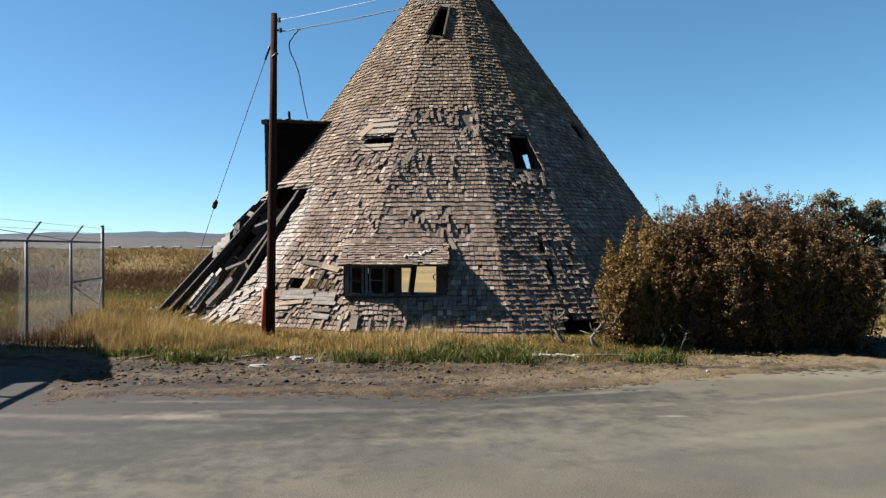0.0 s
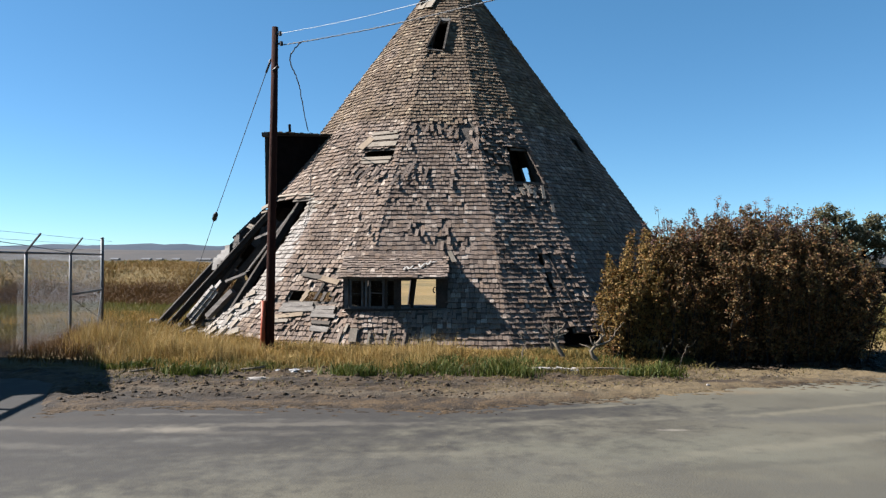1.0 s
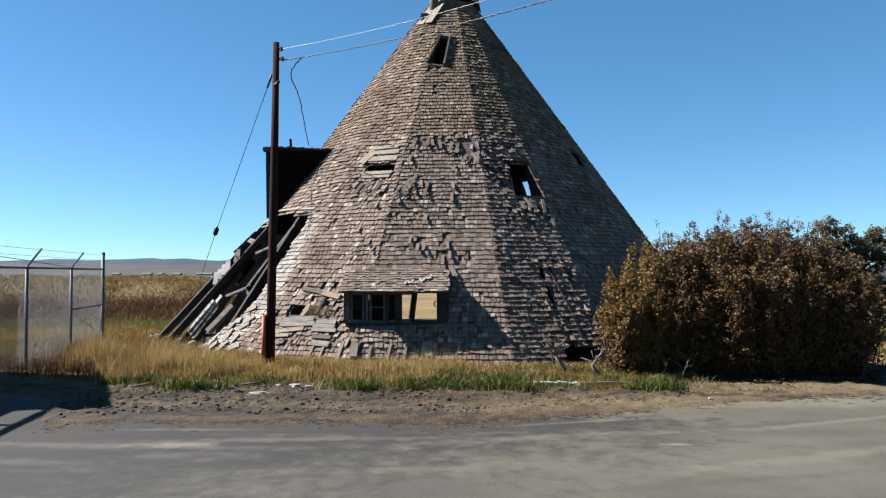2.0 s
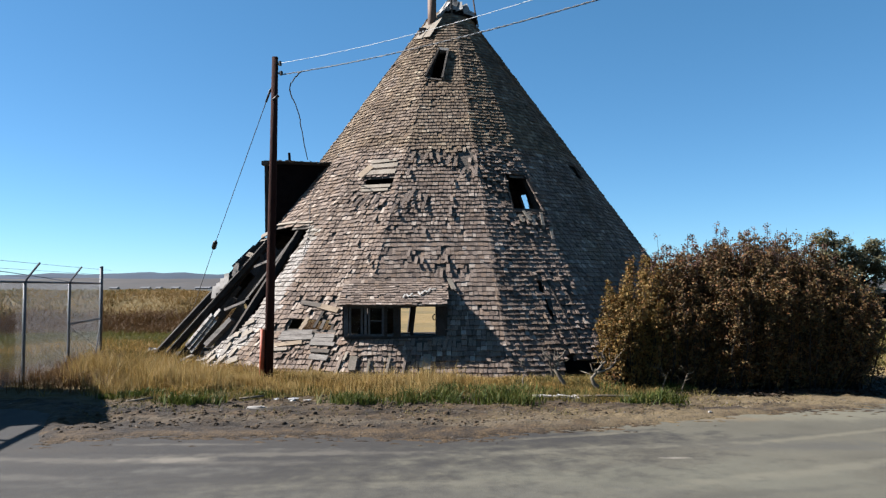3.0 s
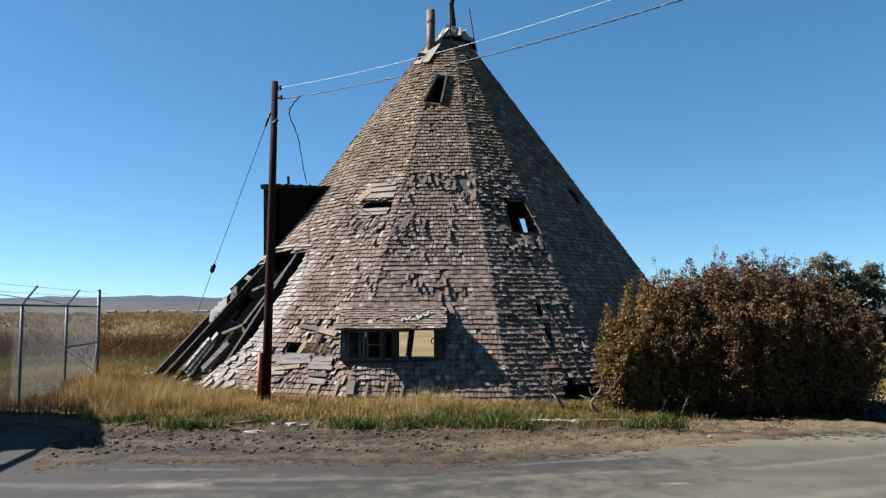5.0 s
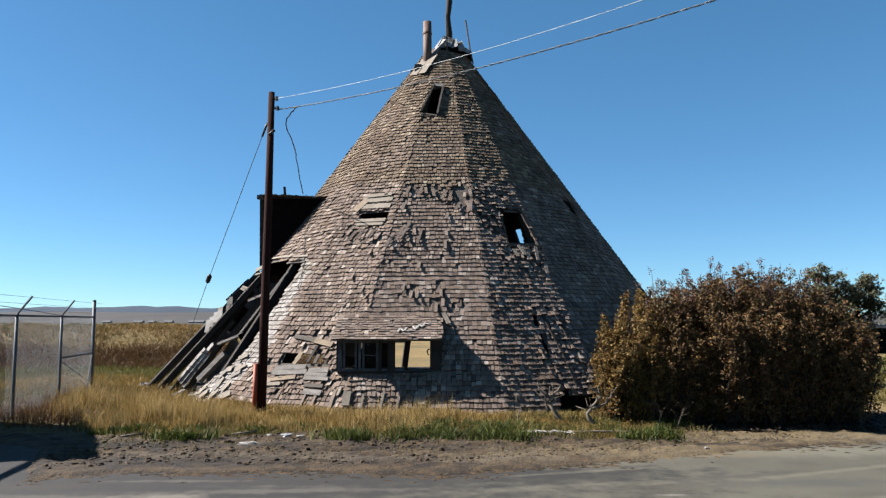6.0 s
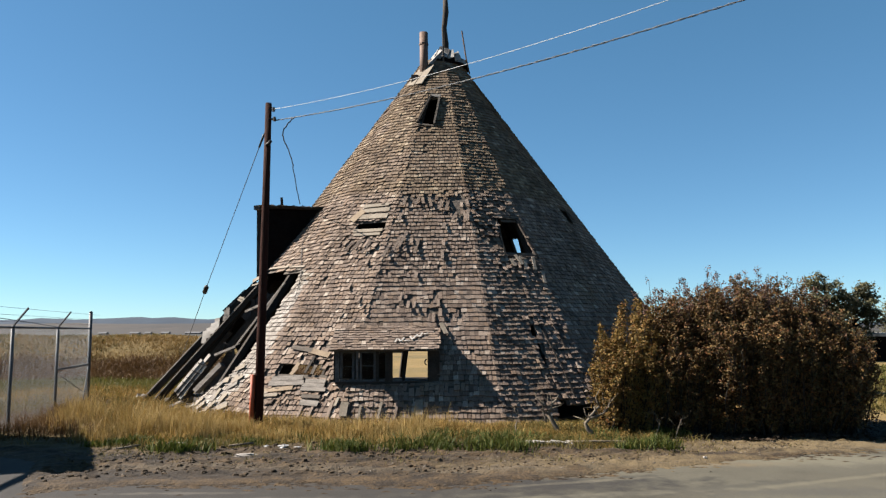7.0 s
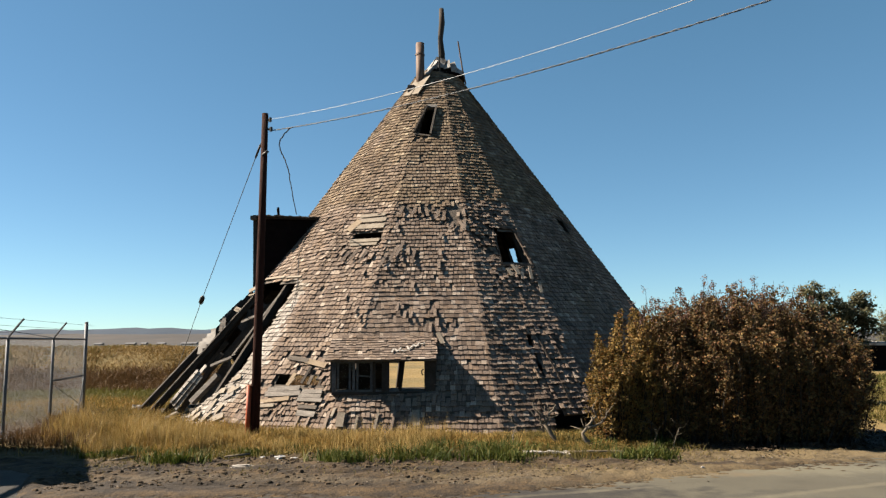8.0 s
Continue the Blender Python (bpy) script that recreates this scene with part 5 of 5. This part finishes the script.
blades("olive_grass", scatter(2600, -8.0, 4.2, 12.0, 16.8, lambda x, y: 0.7 + 0.5 * noise.noise((x, y, 12)) if y > 12.2 + 0.6 * noise.noise((x * 0.6, 0.2, 0)) else 0), OLIVE, "short olive undergrowth among the dry grass", 0.15, 0.005, 0.9, per=9, tuft=0.12)
blades("fence_weeds", scatter(420, -8.7, -5.6, 13.3, 19.5, lambda x, y: (0.25 + 0.5 * rng.random()) if x < -0.43 * y else 0, False), BROWN_BRUSH, "dark dead weeds along the fence foot", 0.44, 0.004, 0.9, per=16, tuft=0.13)
blades("dry_grass_far", scatter(1500, -12, -5.5, 14.5, 24, lambda x, y: 0.5 + 0.4 * noise.noise((x, y, 1)) + 0.1), GRASS, "dry yellow grass behind the fence and cone", 0.32, 0.006, 0.5)
blades("olive_grass_far", scatter(2600, -13, -5.5, 15.5, 26, lambda x, y: 0.7 + 0.5 * noise.noise((x, y, 2)) if x < -8.8 or x > -0.448 * y else 0, False), OLIVE, "olive field grass behind the fence", 0.2, 0.007, 0.8, per=9, tuft=0.14)
blades("field_grass", scatter(5200, -34, -6, 23, 29.6, lambda x, y: 0.6 + 0.4 * noise.noise((x * 0.3, y * 0.3, 1))), MEADOW, "short yellow-green field grass", 0.22, 0.014, tuft=0.2)
blades("sage_field", scatter(5200, -46, -14.5, 27, 64, lambda x, y: 0.7 + 0.4 * noise.noise((x * 0.3, y * 0.3, 1))), OLIVE, "grey-olive sage and grass on the plain", 0.26, 0.03, 1.0, tuft=0.4)
blades("brown_brush", scatter(3000, -18.5, -5, 29.3, 31.3, lambda x, y: 0.7 + 0.9 * noise.noise((x * 0.9, y * 0.5, 6))), BROWN_BRUSH, "rusty brown dry brush on a low bank", 0.34, 0.012, 1.0, per=12, tuft=0.4)
blades("bank_grass", scatter(6400, -24, -5, 30.7, 50, lambda x, y: 0.8 + 1.0 * noise.noise((x * 0.8, y * 0.5, 8))), BANK_GRASS, "golden dry grass on top of the bank", 0.17, 0.012, 1.4, per=13, tuft=0.4)
blades("green_weeds", scatter(150, -5.6, 4.2, 11.75, 13.4, lambda x, y: 0 if 1.5 < x < 2.4 and y < 12.7 else 0.5 + rng.random() * 0.8 if noise.noise((x * 1.1, y * 1.6, 20)) - 0.08 + 0.44 * smooth(-1.9, 0.2, x) - 0.30 * smooth(1.2, 2.6, x) > 0.20 else 0), GREEN,
       "low green weeds at the edge of the gravel", 0.15, 0.008, 0.8, per=48, tuft=0.12)
blades("green_weeds_tuft", [(x + rng.gauss(0, 0.12), y + rng.gauss(0, 0.06), h) for x, y, h in ((-3.75, 12.0, 1.0), (-4.75, 12.75, 0.8), (-5.2, 12.6, 0.7), (-2.9, 12.75, 0.7), (-1.35, 11.95, 0.9)) for _ in range(6)], GREEN, "small dark green weed tuft in gravel", 0.16, 0.012, 0.7, per=30, tuft=0.08)
blades("straw", scatter(240, -6, 6, 10.6, 12.4, lambda x, y: 1 if y > road_edge(x) + 0.4 else 0), OLIVE, "scattered dry straw on the gravel", 0.06, 0.004, 1.6, per=6, tuft=0.1)


def bush(name, shoots, mat, label, leaf, per, bare=0.25):
    """Upright shoots from the ground, each with side twigs and leaves to its pointed tip. shoots: root, tip, spread, lowest leafy share."""
    wood, lv, lf = Geo(), [], []

    def leaf_at(c, a):
        u = Vector((rng.gauss(0, 1), rng.gauss(0, 1), rng.gauss(0, 0.8))).normalized()
        w = u.cross(Vector((rng.gauss(0, 1), rng.gauss(0, 1), rng.gauss(0, 1)))).normalized()
        k = len(lv)
        lv.extend([tuple(c - u * a), tuple(c + w * a * 0.6), tuple(c + u * a), tuple(c - w * a * 0.6)])
        lf.append((k, k + 1, k + 2, k + 3))

    for root, tip, spread, low in shoots:
        root, tip = Vector(root), Vector(tip)
        mid = root.lerp(tip, 0.5) + Vector((rng.gauss(0, 0.06), rng.gauss(0, 0.06), 0))
        mid += (mid - root) * 0.06
        wood.tube([root, mid, tip], [0.017, 0.010, 0.0025], 5)
        fine = rng.random() < bare
        count = int(per * (tip - root).length * (0.45 if fine else 1.0))
        twigs = max(5, count // 22)
        for i in range(twigs):
            t = low + (1 - low) * (i + rng.random()) / twigs
            stem = root * (1 - t) ** 2 + mid * (2 * t * (1 - t)) + tip * t * t
            reach = spread * (1.05 - 0.9 * t) * rng.uniform(0.3, 1.25) + 0.02
            a = rng.uniform(0, math.tau)
            end = stem + Vector((math.cos(a) * reach, math.sin(a) * reach, reach * rng.uniform(0.2, 1.0)))
            wood.tube([stem, end], [0.004, 0.0015], 3)
            for _ in range(count // twigs):
                c = stem.lerp(end, rng.uniform(0.2, 1.08)) + Vector((rng.gauss(0, 0.03), rng.gauss(0, 0.03), rng.gauss(0, 0.03)))
                if c.z > 0.05:
                    leaf_at(c, leaf * rng.uniform(0.55, 1.25) * (0.75 if fine else 1.0))
    ob = thing(name, (sum(q[0][0] for q in shoots) / len(shoots), sum(q[0][1] for q in shoots) / len(shoots), 0), label, "bush")
    piece("stem_tangle", wood, BARK, ob)["kind"] = "stuff"
    g = Geo()
    g.v, g.f = lv, lf
    piece("foliage", g, mat, ob)["kind"] = "stuff"
    return ob


def stand(n, x0, x1, y0, y1, top, spread, low, short=0.55):
    """Shoots over a stretch of ground; those at its front and ends are shorter and lean out."""
    out = []
    for _ in range(n):
        u, v = rng.random(), rng.random()
        x, y = x0 + (x1 - x0) * u, y0 + (y1 - y0) * v
        h = top(x) * (short + (1 - short) * min(1, (v + 0.12) * 2.2)) * (rng.uniform(0.70, 1.02) if rng.random() < 0.8 else rng.uniform(1.0, 1.14))
        lean = 0.22 * (u - 0.5)
        out.append(((x - lean - rng.gauss(0, 0.06), y + 0.34 * (1 - v) + rng.gauss(0, 0.06), -0.02), (x + lean + rng.gauss(0, 0.07), y - 0.14 * (1 - v) + rng.gauss(0, 0.07), h), spread * rng.uniform(0.7, 1.2), low(x, v)))
    return out


def outline(x, pts):
    for (xa, ya), (xb, yb) in zip(pts, pts[1:]):
        if x <= xb:
            return ya + (yb - ya) * max(0, (x - xa) / (xb - xa)) + 0.06 * math.sin(x * 11) + 0.05 * math.sin(x * 23)
    return pts[-1][1]


SHRUB_TOP = [(2.75, 0.85), (3.05, 1.55), (3.45, 2.02), (3.8, 1.75), (4.3, 1.1)]
BUSH_TOP = [(3.6, 2.0), (4.2, 2.16), (4.8, 2.28), (5.4, 2.40), (5.9, 2.40), (6.4, 2.30), (6.9, 2.10), (7.5, 1.65)]
bush("autumn_shrub", stand(130, 2.85, 4.0, 13.1, 14.0, lambda x: outline(x, SHRUB_TOP) * 1.06, 0.24, lambda x, v: 0.04, 0.6), LEAF_GOLD,
     "rusty orange and olive autumn shrub against the cone", 0.025, 330, 0.15)
bush("big_autumn_bush", stand(220, 3.95, 5.1, 12.95, 14.3, lambda x: outline(x, BUSH_TOP) - 0.05, 0.30, lambda x, v: 0.03, 0.5)
     + stand(540, 4.8, 7.4, 12.7, 14.7, lambda x: outline(x, BUSH_TOP), 0.34, lambda x, v: 0.04, 0.55), LEAF,
     "big dense bush with brown, rust and olive autumn leaves", 0.0235, 340, 0.25)
bush("bare_top_bush", stand(300, 3.8, 7.0, 13.5, 15.0, lambda x: outline(x, BUSH_TOP) + 0.16, 0.14, lambda x, v: 0.40, 0.92), LEAF_BARE,
     "tall half-bare grey-brown bush with wispy twigs", 0.020, 150, 0.5)


# dark leaves strewn round the bush so the shade on its ground looks black
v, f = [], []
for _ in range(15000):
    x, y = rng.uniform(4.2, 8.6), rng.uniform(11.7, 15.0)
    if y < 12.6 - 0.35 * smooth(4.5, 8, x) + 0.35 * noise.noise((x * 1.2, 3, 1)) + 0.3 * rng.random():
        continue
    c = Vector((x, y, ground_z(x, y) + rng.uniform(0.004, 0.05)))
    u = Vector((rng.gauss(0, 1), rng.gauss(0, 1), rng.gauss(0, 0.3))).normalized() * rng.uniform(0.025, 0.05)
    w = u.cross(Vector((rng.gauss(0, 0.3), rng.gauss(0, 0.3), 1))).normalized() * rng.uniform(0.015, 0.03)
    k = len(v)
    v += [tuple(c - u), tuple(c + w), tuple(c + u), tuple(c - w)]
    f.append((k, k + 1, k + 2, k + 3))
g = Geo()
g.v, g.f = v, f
tagged(part("shade_leaf_litter", g, SHADE_LEAF), "dark leaf litter added round the bush to deepen its shade", "leaves", kind="stuff")


def tree(x, y, h, crown, label, n=9000):
    ob = thing("cottonwood_tree", (x, y, 0), label, "tree")
    wood = Geo().tube([(x, y, -0.1), (x + 0.1, y, h * 0.25), (x, y + 0.1, h * 0.55), (x + 0.1, y, h * 0.9)], [h * 0.03, h * 0.024, h * 0.015, 0.02], 8)
    ends = []
    for i in range(46):
        t = rng.uniform(0.15, 0.9)
        s = Vector((x, y, h * t))
        a = rng.uniform(0, math.tau)
        reach = crown * (0.35 + 0.75 * math.sin(math.pi * min(1, t * 0.95))) * rng.uniform(0.6, 1.1)
        e = s + Vector((math.cos(a) * reach, math.sin(a) * reach, h * rng.uniform(0.02, 0.14)))
        wood.tube([s, s.lerp(e, 0.5) + Vector((0, 0, 0.15)), e], [h * 0.009, h * 0.006, 0.012], 5)
        ends += [s.lerp(e, 0.55), e, e, s.lerp(e, 0.8)]
    piece("trunk", wood, BARK, ob, "", True)
    lv, lf = [], []
    for _ in range(n):
        c = rng.choice(ends) + Vector((rng.gauss(0, crown * 0.13), rng.gauss(0, crown * 0.13), rng.gauss(0, crown * 0.11)))
        u = Vector((rng.gauss(0, 1), rng.gauss(0, 1), rng.gauss(0, 1))).normalized()
        w = u.orthogonal().normalized()
        a = rng.uniform(0.06, 0.13) * h / 5
        k = len(lv)
        lv += [tuple(c - u * a), tuple(c + w * a * 0.6), tuple(c + u * a), tuple(c - w * a * 0.6)]
        lf.append((k, k + 1, k + 2, k + 3))
    g = Geo()
    g.v, g.f = lv, lf
    piece("crown", g, LEAF_GREEN, ob)["kind"] = "stuff"


tree(21.5, 42, 4.5, 1.3, "grey-green cottonwood tree behind the big bush", 6500)
tree(23.4, 42.6, 4.2, 1.3, "grey-green cottonwood tree beyond the bush", 8500)
tree(27.4, 44, 3.4, 1.6, "smaller green tree by the low shed")
blades("side_grass", scatter(1500, 8.6, 17, 16.5, 25, lambda x, y: 0.6 + 0.4 * noise.noise((x * 0.6, y * 0.6, 41))), OLIVE, "sunlit yellow-olive grass beyond the bush", 0.26, 0.009, 0.6, per=9, tuft=0.16)
blades("side_meadow", scatter(1800, 10, 24, 24, 36, lambda x, y: 0.7 + 0.4 * noise.noise((x * 0.4, y * 0.4, 43))), MEADOW, "dry olive field beyond the bush", 0.2, 0.014, 0.7, per=8, tuft=0.25)

# low pale-roofed shed far behind the bush; its black wall paints the shade below
shed = thing("low_shed", (25.5, 42, 0), "long low shed with a pale roof edge and shade painted as its wall", "shed")
piece("wall", Geo().box(pose(25.5, 43, 0.7), 9, 2.2, 1.4), TAR_SHADE, shed)
piece("roof", Geo().box(pose(25.5, 43, 1.47, 2, 0, 0), 9.4, 2.8, 0.12), WHITE_BOARD, shed)
# scattered far sheds on the plain
for x, y, w in [(-273, 640, 6), (-247, 640, 7), (-236, 640, 4), (-222, 640, 6), (-199, 640, 12)]:
    b = thing("far_shed", (x, y, 0), "tiny pale ranch shed far out on the plain", "shed", "far sheds")
    piece("wall", Geo().box(pose(x, y, 0.5), w, 6, 1.0), PALE_PAINT, b)
    r = Geo().add([(x + s * (w / 2 + 0.5), y + d, z) for s in (-1, 1) for d, z in ((-3.5, 0.9), (0, 2.1), (3.5, 0.9))], [(0, 1, 2), (5, 4, 3), (0, 3, 4, 1), (1, 4, 5, 2), (2, 5, 3, 0)])
    piece("roof", r, PALE_PAINT, b)

g = Geo()
for _ in range(2600):
    x, y = rng.uniform(-8, 9), rng.uniform(9, 13)
    if road_edge(x) - 0.3 < y:
        r = rng.choice((0.006, 0.009, 0.012, 0.018)) * rng.uniform(0.8, 1.5)
        z = max(0.01, ground_z(x, y))
        c = [Vector((x + r * rng.uniform(0.6, 1.3) * math.cos(k * 1.257), y + r * rng.uniform(0.6, 1.3) * math.sin(k * 1.257), z - 0.004)) for k in range(5)]
        g.add(c + [Vector((x, y, z + r * 0.4))], [(k, (k + 1) % 5, 5) for k in range(5)])
tagged(part("gravel", g, PEBBLE), "loose gravel and pebbles on the dirt verge", "gravel", kind="stuff")

# dirt washed in thin ragged cakes over the asphalt's edge
v, f = [], []
for _ in range(1300):
    x = rng.uniform(-4.6, 8.5)
    y = road_edge(x) + 0.12 - abs(rng.gauss(0, 0.3))
    if noise.noise((x * 1.3, y * 2.0, 21)) < -0.15:
        continue
    r = rng.uniform(0.015, 0.075)
    k = len(v)
    v.append((x, y, 0.026))
    for i in range(9):
        q = r * rng.uniform(0.5, 1.3)
        v.append((x + 1.6 * q * math.cos(i * 0.698), y + 0.8 * q * math.sin(i * 0.698), 0.012))
    f += [(k, k + 1 + i, k + 1 + (i + 1) % 9) for i in range(9)]
g = Geo()
g.v, g.f = v, f
tagged(part("washed_dirt", g, GROUND), "thin cakes of washed-in dirt on the asphalt's edge", "dirt", kind="stuff")

# clods of turned-up dirt along the verge
g = Geo()
for _ in range(4200):
    x, y = rng.uniform(-5.2, 7), rng.uniform(9.4, 12.9)
    if y < road_edge(x) + 0.25 or noise.noise((x * 0.9, y * 1.7, 14)) < -0.05:
        continue
    r = rng.choice((0.010, 0.014, 0.019, 0.026, 0.038)) * rng.uniform(0.7, 1.3) * (0.6 if x > 0.5 else 1.0)
    z = ground_z(x, y)
    ring = [[Vector((x + q * r * rng.uniform(0.7, 1.25) * math.cos(k * 1.047), y + q * r * rng.uniform(0.7, 1.25) * math.sin(k * 1.047), z + h * r)) for k in range(6)] for q, h in ((1.0, -0.2), (0.7, 0.45))]
    g.add(ring[0] + ring[1] + [Vector((x, y, z + r * 0.62))],
          [(k, (k + 1) % 6, 6 + (k + 1) % 6, 6 + k) for k in range(6)] + [(6 + k, 6 + (k + 1) % 6, 12) for k in range(6)])
tagged(part("dirt_clods", g, CLOD), "dark crumbly clods of dirt along the verge", "dirt", kind="stuff")

# ---------------------------------------------------------------- litter, dead branches, stones
def lump(name, x, y, sx, sy, sz, mat, label, category):
    g = Geo()
    bm = bmesh.new()
    bmesh.ops.create_icosphere(bm, subdivisions=2, radius=0.5)
    for v in bm.verts:
        k = 1 + 0.9 * noise.noise(v.co * 4.2 + Vector((x, y, 0)))
        v.co = Vector((v.co.x * sx * k, v.co.y * sy * k, v.co.z * sz * k))
    me = bpy.data.meshes.new(name)
    bm.to_mesh(me)
    bm.free()
    me.materials.append(mat)
    ob = new(name, me)
    ob.location = (x, y, ground_z(x, y) + sz * 0.3)
    return tagged(ob, label, category)


lump("white_rag", -4.15, 12.62, 0.34, 0.14, 0.05, LITTER, "flattened white scrap lying on the gravel", "litter")
lump("plastic_litter", -2.36, 12.25, 0.17, 0.12, 0.07, LITTER, "crumpled white plastic litter by the grass", "litter")
lump("plastic_litter", -2.16, 12.35, 0.11, 0.09, 0.06, LITTER, "crumpled white plastic litter by the grass", "litter")
lump("plastic_litter", -2.6, 12.15, 0.09, 0.07, 0.04, LITTER, "small grey scrap of litter", "litter")
lump("white_rock", -7.9, 21.0, 0.3, 0.2, 0.2, STONE, "pale rock in the grass by the fence", "rock")
lump("stone", 3.72, 10.76, 0.06, 0.05, 0.03, STONE, "small pale stone on the verge", "stone")
lump("flat_stone", -2.75, 11.6, 0.4, 0.14, 0.05, STONE, "flat pale stone in the gravel", "stone")
for x, y, s, t in [(1.72, 12.42, 0.3, 10), (2.0, 12.34, 0.36, -18), (1.55, 12.5, 0.2, 40), (2.2, 12.4, 0.24, 30)]:
    ob = part("wood_scrap", Geo().box(pose(0, 0, 0), s, 0.09, 0.03), WHITE_BOARD)
    ob.matrix_world = pose(x, y, ground_z(x, y) + 0.03, 4, 5, t)
    tagged(ob, "bleached scrap of board on the verge", "board")
def branch(pts, r, twigs, seed):
    """A crooked dead branch with thin twigs."""
    rb = random.Random(seed)
    path = [Vector(pts[0])]
    for p, q in zip(pts, pts[1:]):
        for i in (0.34, 0.67, 1.0):
            path.append(Vector(p).lerp(Vector(q), i) + Vector((rb.gauss(0, 0.018), rb.gauss(0, 0.018), rb.gauss(0, 0.012))))
    k = len(path)
    r *= 1.35
    g = Geo().tube(path, [r * (1 - 0.7 * i / (k - 1)) * rb.uniform(0.85, 1.15) for i in range(k)], 7)
    stem = tagged(part("dead_branch", g, DRIFTWOOD, None, "", True), "bleached crooked dead branch at the cone's foot", "branch")
    for _ in range(twigs):
        s = rb.choice(path[2:])
        e = s + Vector((rb.gauss(0, 0.14), rb.gauss(0, 0.1), rb.uniform(0.05, 0.3)))
        twig = Geo().tube([s, s.lerp(e, 0.5) + Vector((rb.gauss(0, 0.03), 0, 0)), e], [r * 0.3, r * 0.2, r * 0.08], 4)
        part("twig", twig, DRIFTWOOD, stem, "", True)


branch([(2.72, 13.0, -0.02), (2.65, 13.0, 0.06), (2.5, 13.0, 0.22), (2.6, 13.0, 0.36), (2.74, 13.05, 0.52)], 0.036, 7, 1)
branch([(2.6, 13.0, 0.34), (2.85, 13.1, 0.42), (3.0, 13.1, 0.55)], 0.02, 5, 2)
branch([(2.2, 13.55, 0.0), (1.95, 13.6, 0.33), (2.04, 13.6, 0.46), (2.18, 13.65, 0.66)], 0.03, 7, 3)
branch([(1.95, 13.6, 0.2), (1.86, 13.6, 0.5), (1.72, 13.6, 0.74)], 0.014, 5, 4)
branch([(1.4, 13.4, -0.02), (1.45, 13.5, 0.3), (1.38, 13.5, 0.5)], 0.01, 6, 5)
branch([(3.6, 12.9, -0.02), (3.75, 12.95, 0.2), (3.7, 12.95, 0.38)], 0.007, 8, 6)
branch([(3.95, 12.8, -0.02), (4.0, 12.8, 0.22), (4.15, 12.85, 0.38)], 0.007, 8, 7)
for pts in [[(2.1, 12.35, 0.04), (2.5, 12.2, 0.07), (2.9, 12.3, 0.05), (3.3, 12.2, 0.04)], [(-3.2, 12.2, 0.04), (-2.85, 12.35, 0.06)], [(-4.9, 12.0, 0.03), (-4.55, 12.2, 0.06)]]:
    tagged(part("fallen_stick", Geo().tube(pts, 0.018, 6), DRIFTWOOD, None, "", True), "thin dry stick on the gravel", "stick")

# single shingles of the front slope
for i, (base, eu, ev, nrm, w, twist, lift) in enumerate(singles):
    ob = new("shingle", loose_mesh[min(5, int(lift / 0.006))])
    c, s = math.cos(twist), math.sin(twist)
    u, v = eu * c + ev * s, ev * c - eu * s
    m = Matrix((u * w, v, nrm)).transposed().to_4x4()
    m.translation = base - Vector((CX, CY, 0))
    ob.parent = teepee
    ob.matrix_basis = m
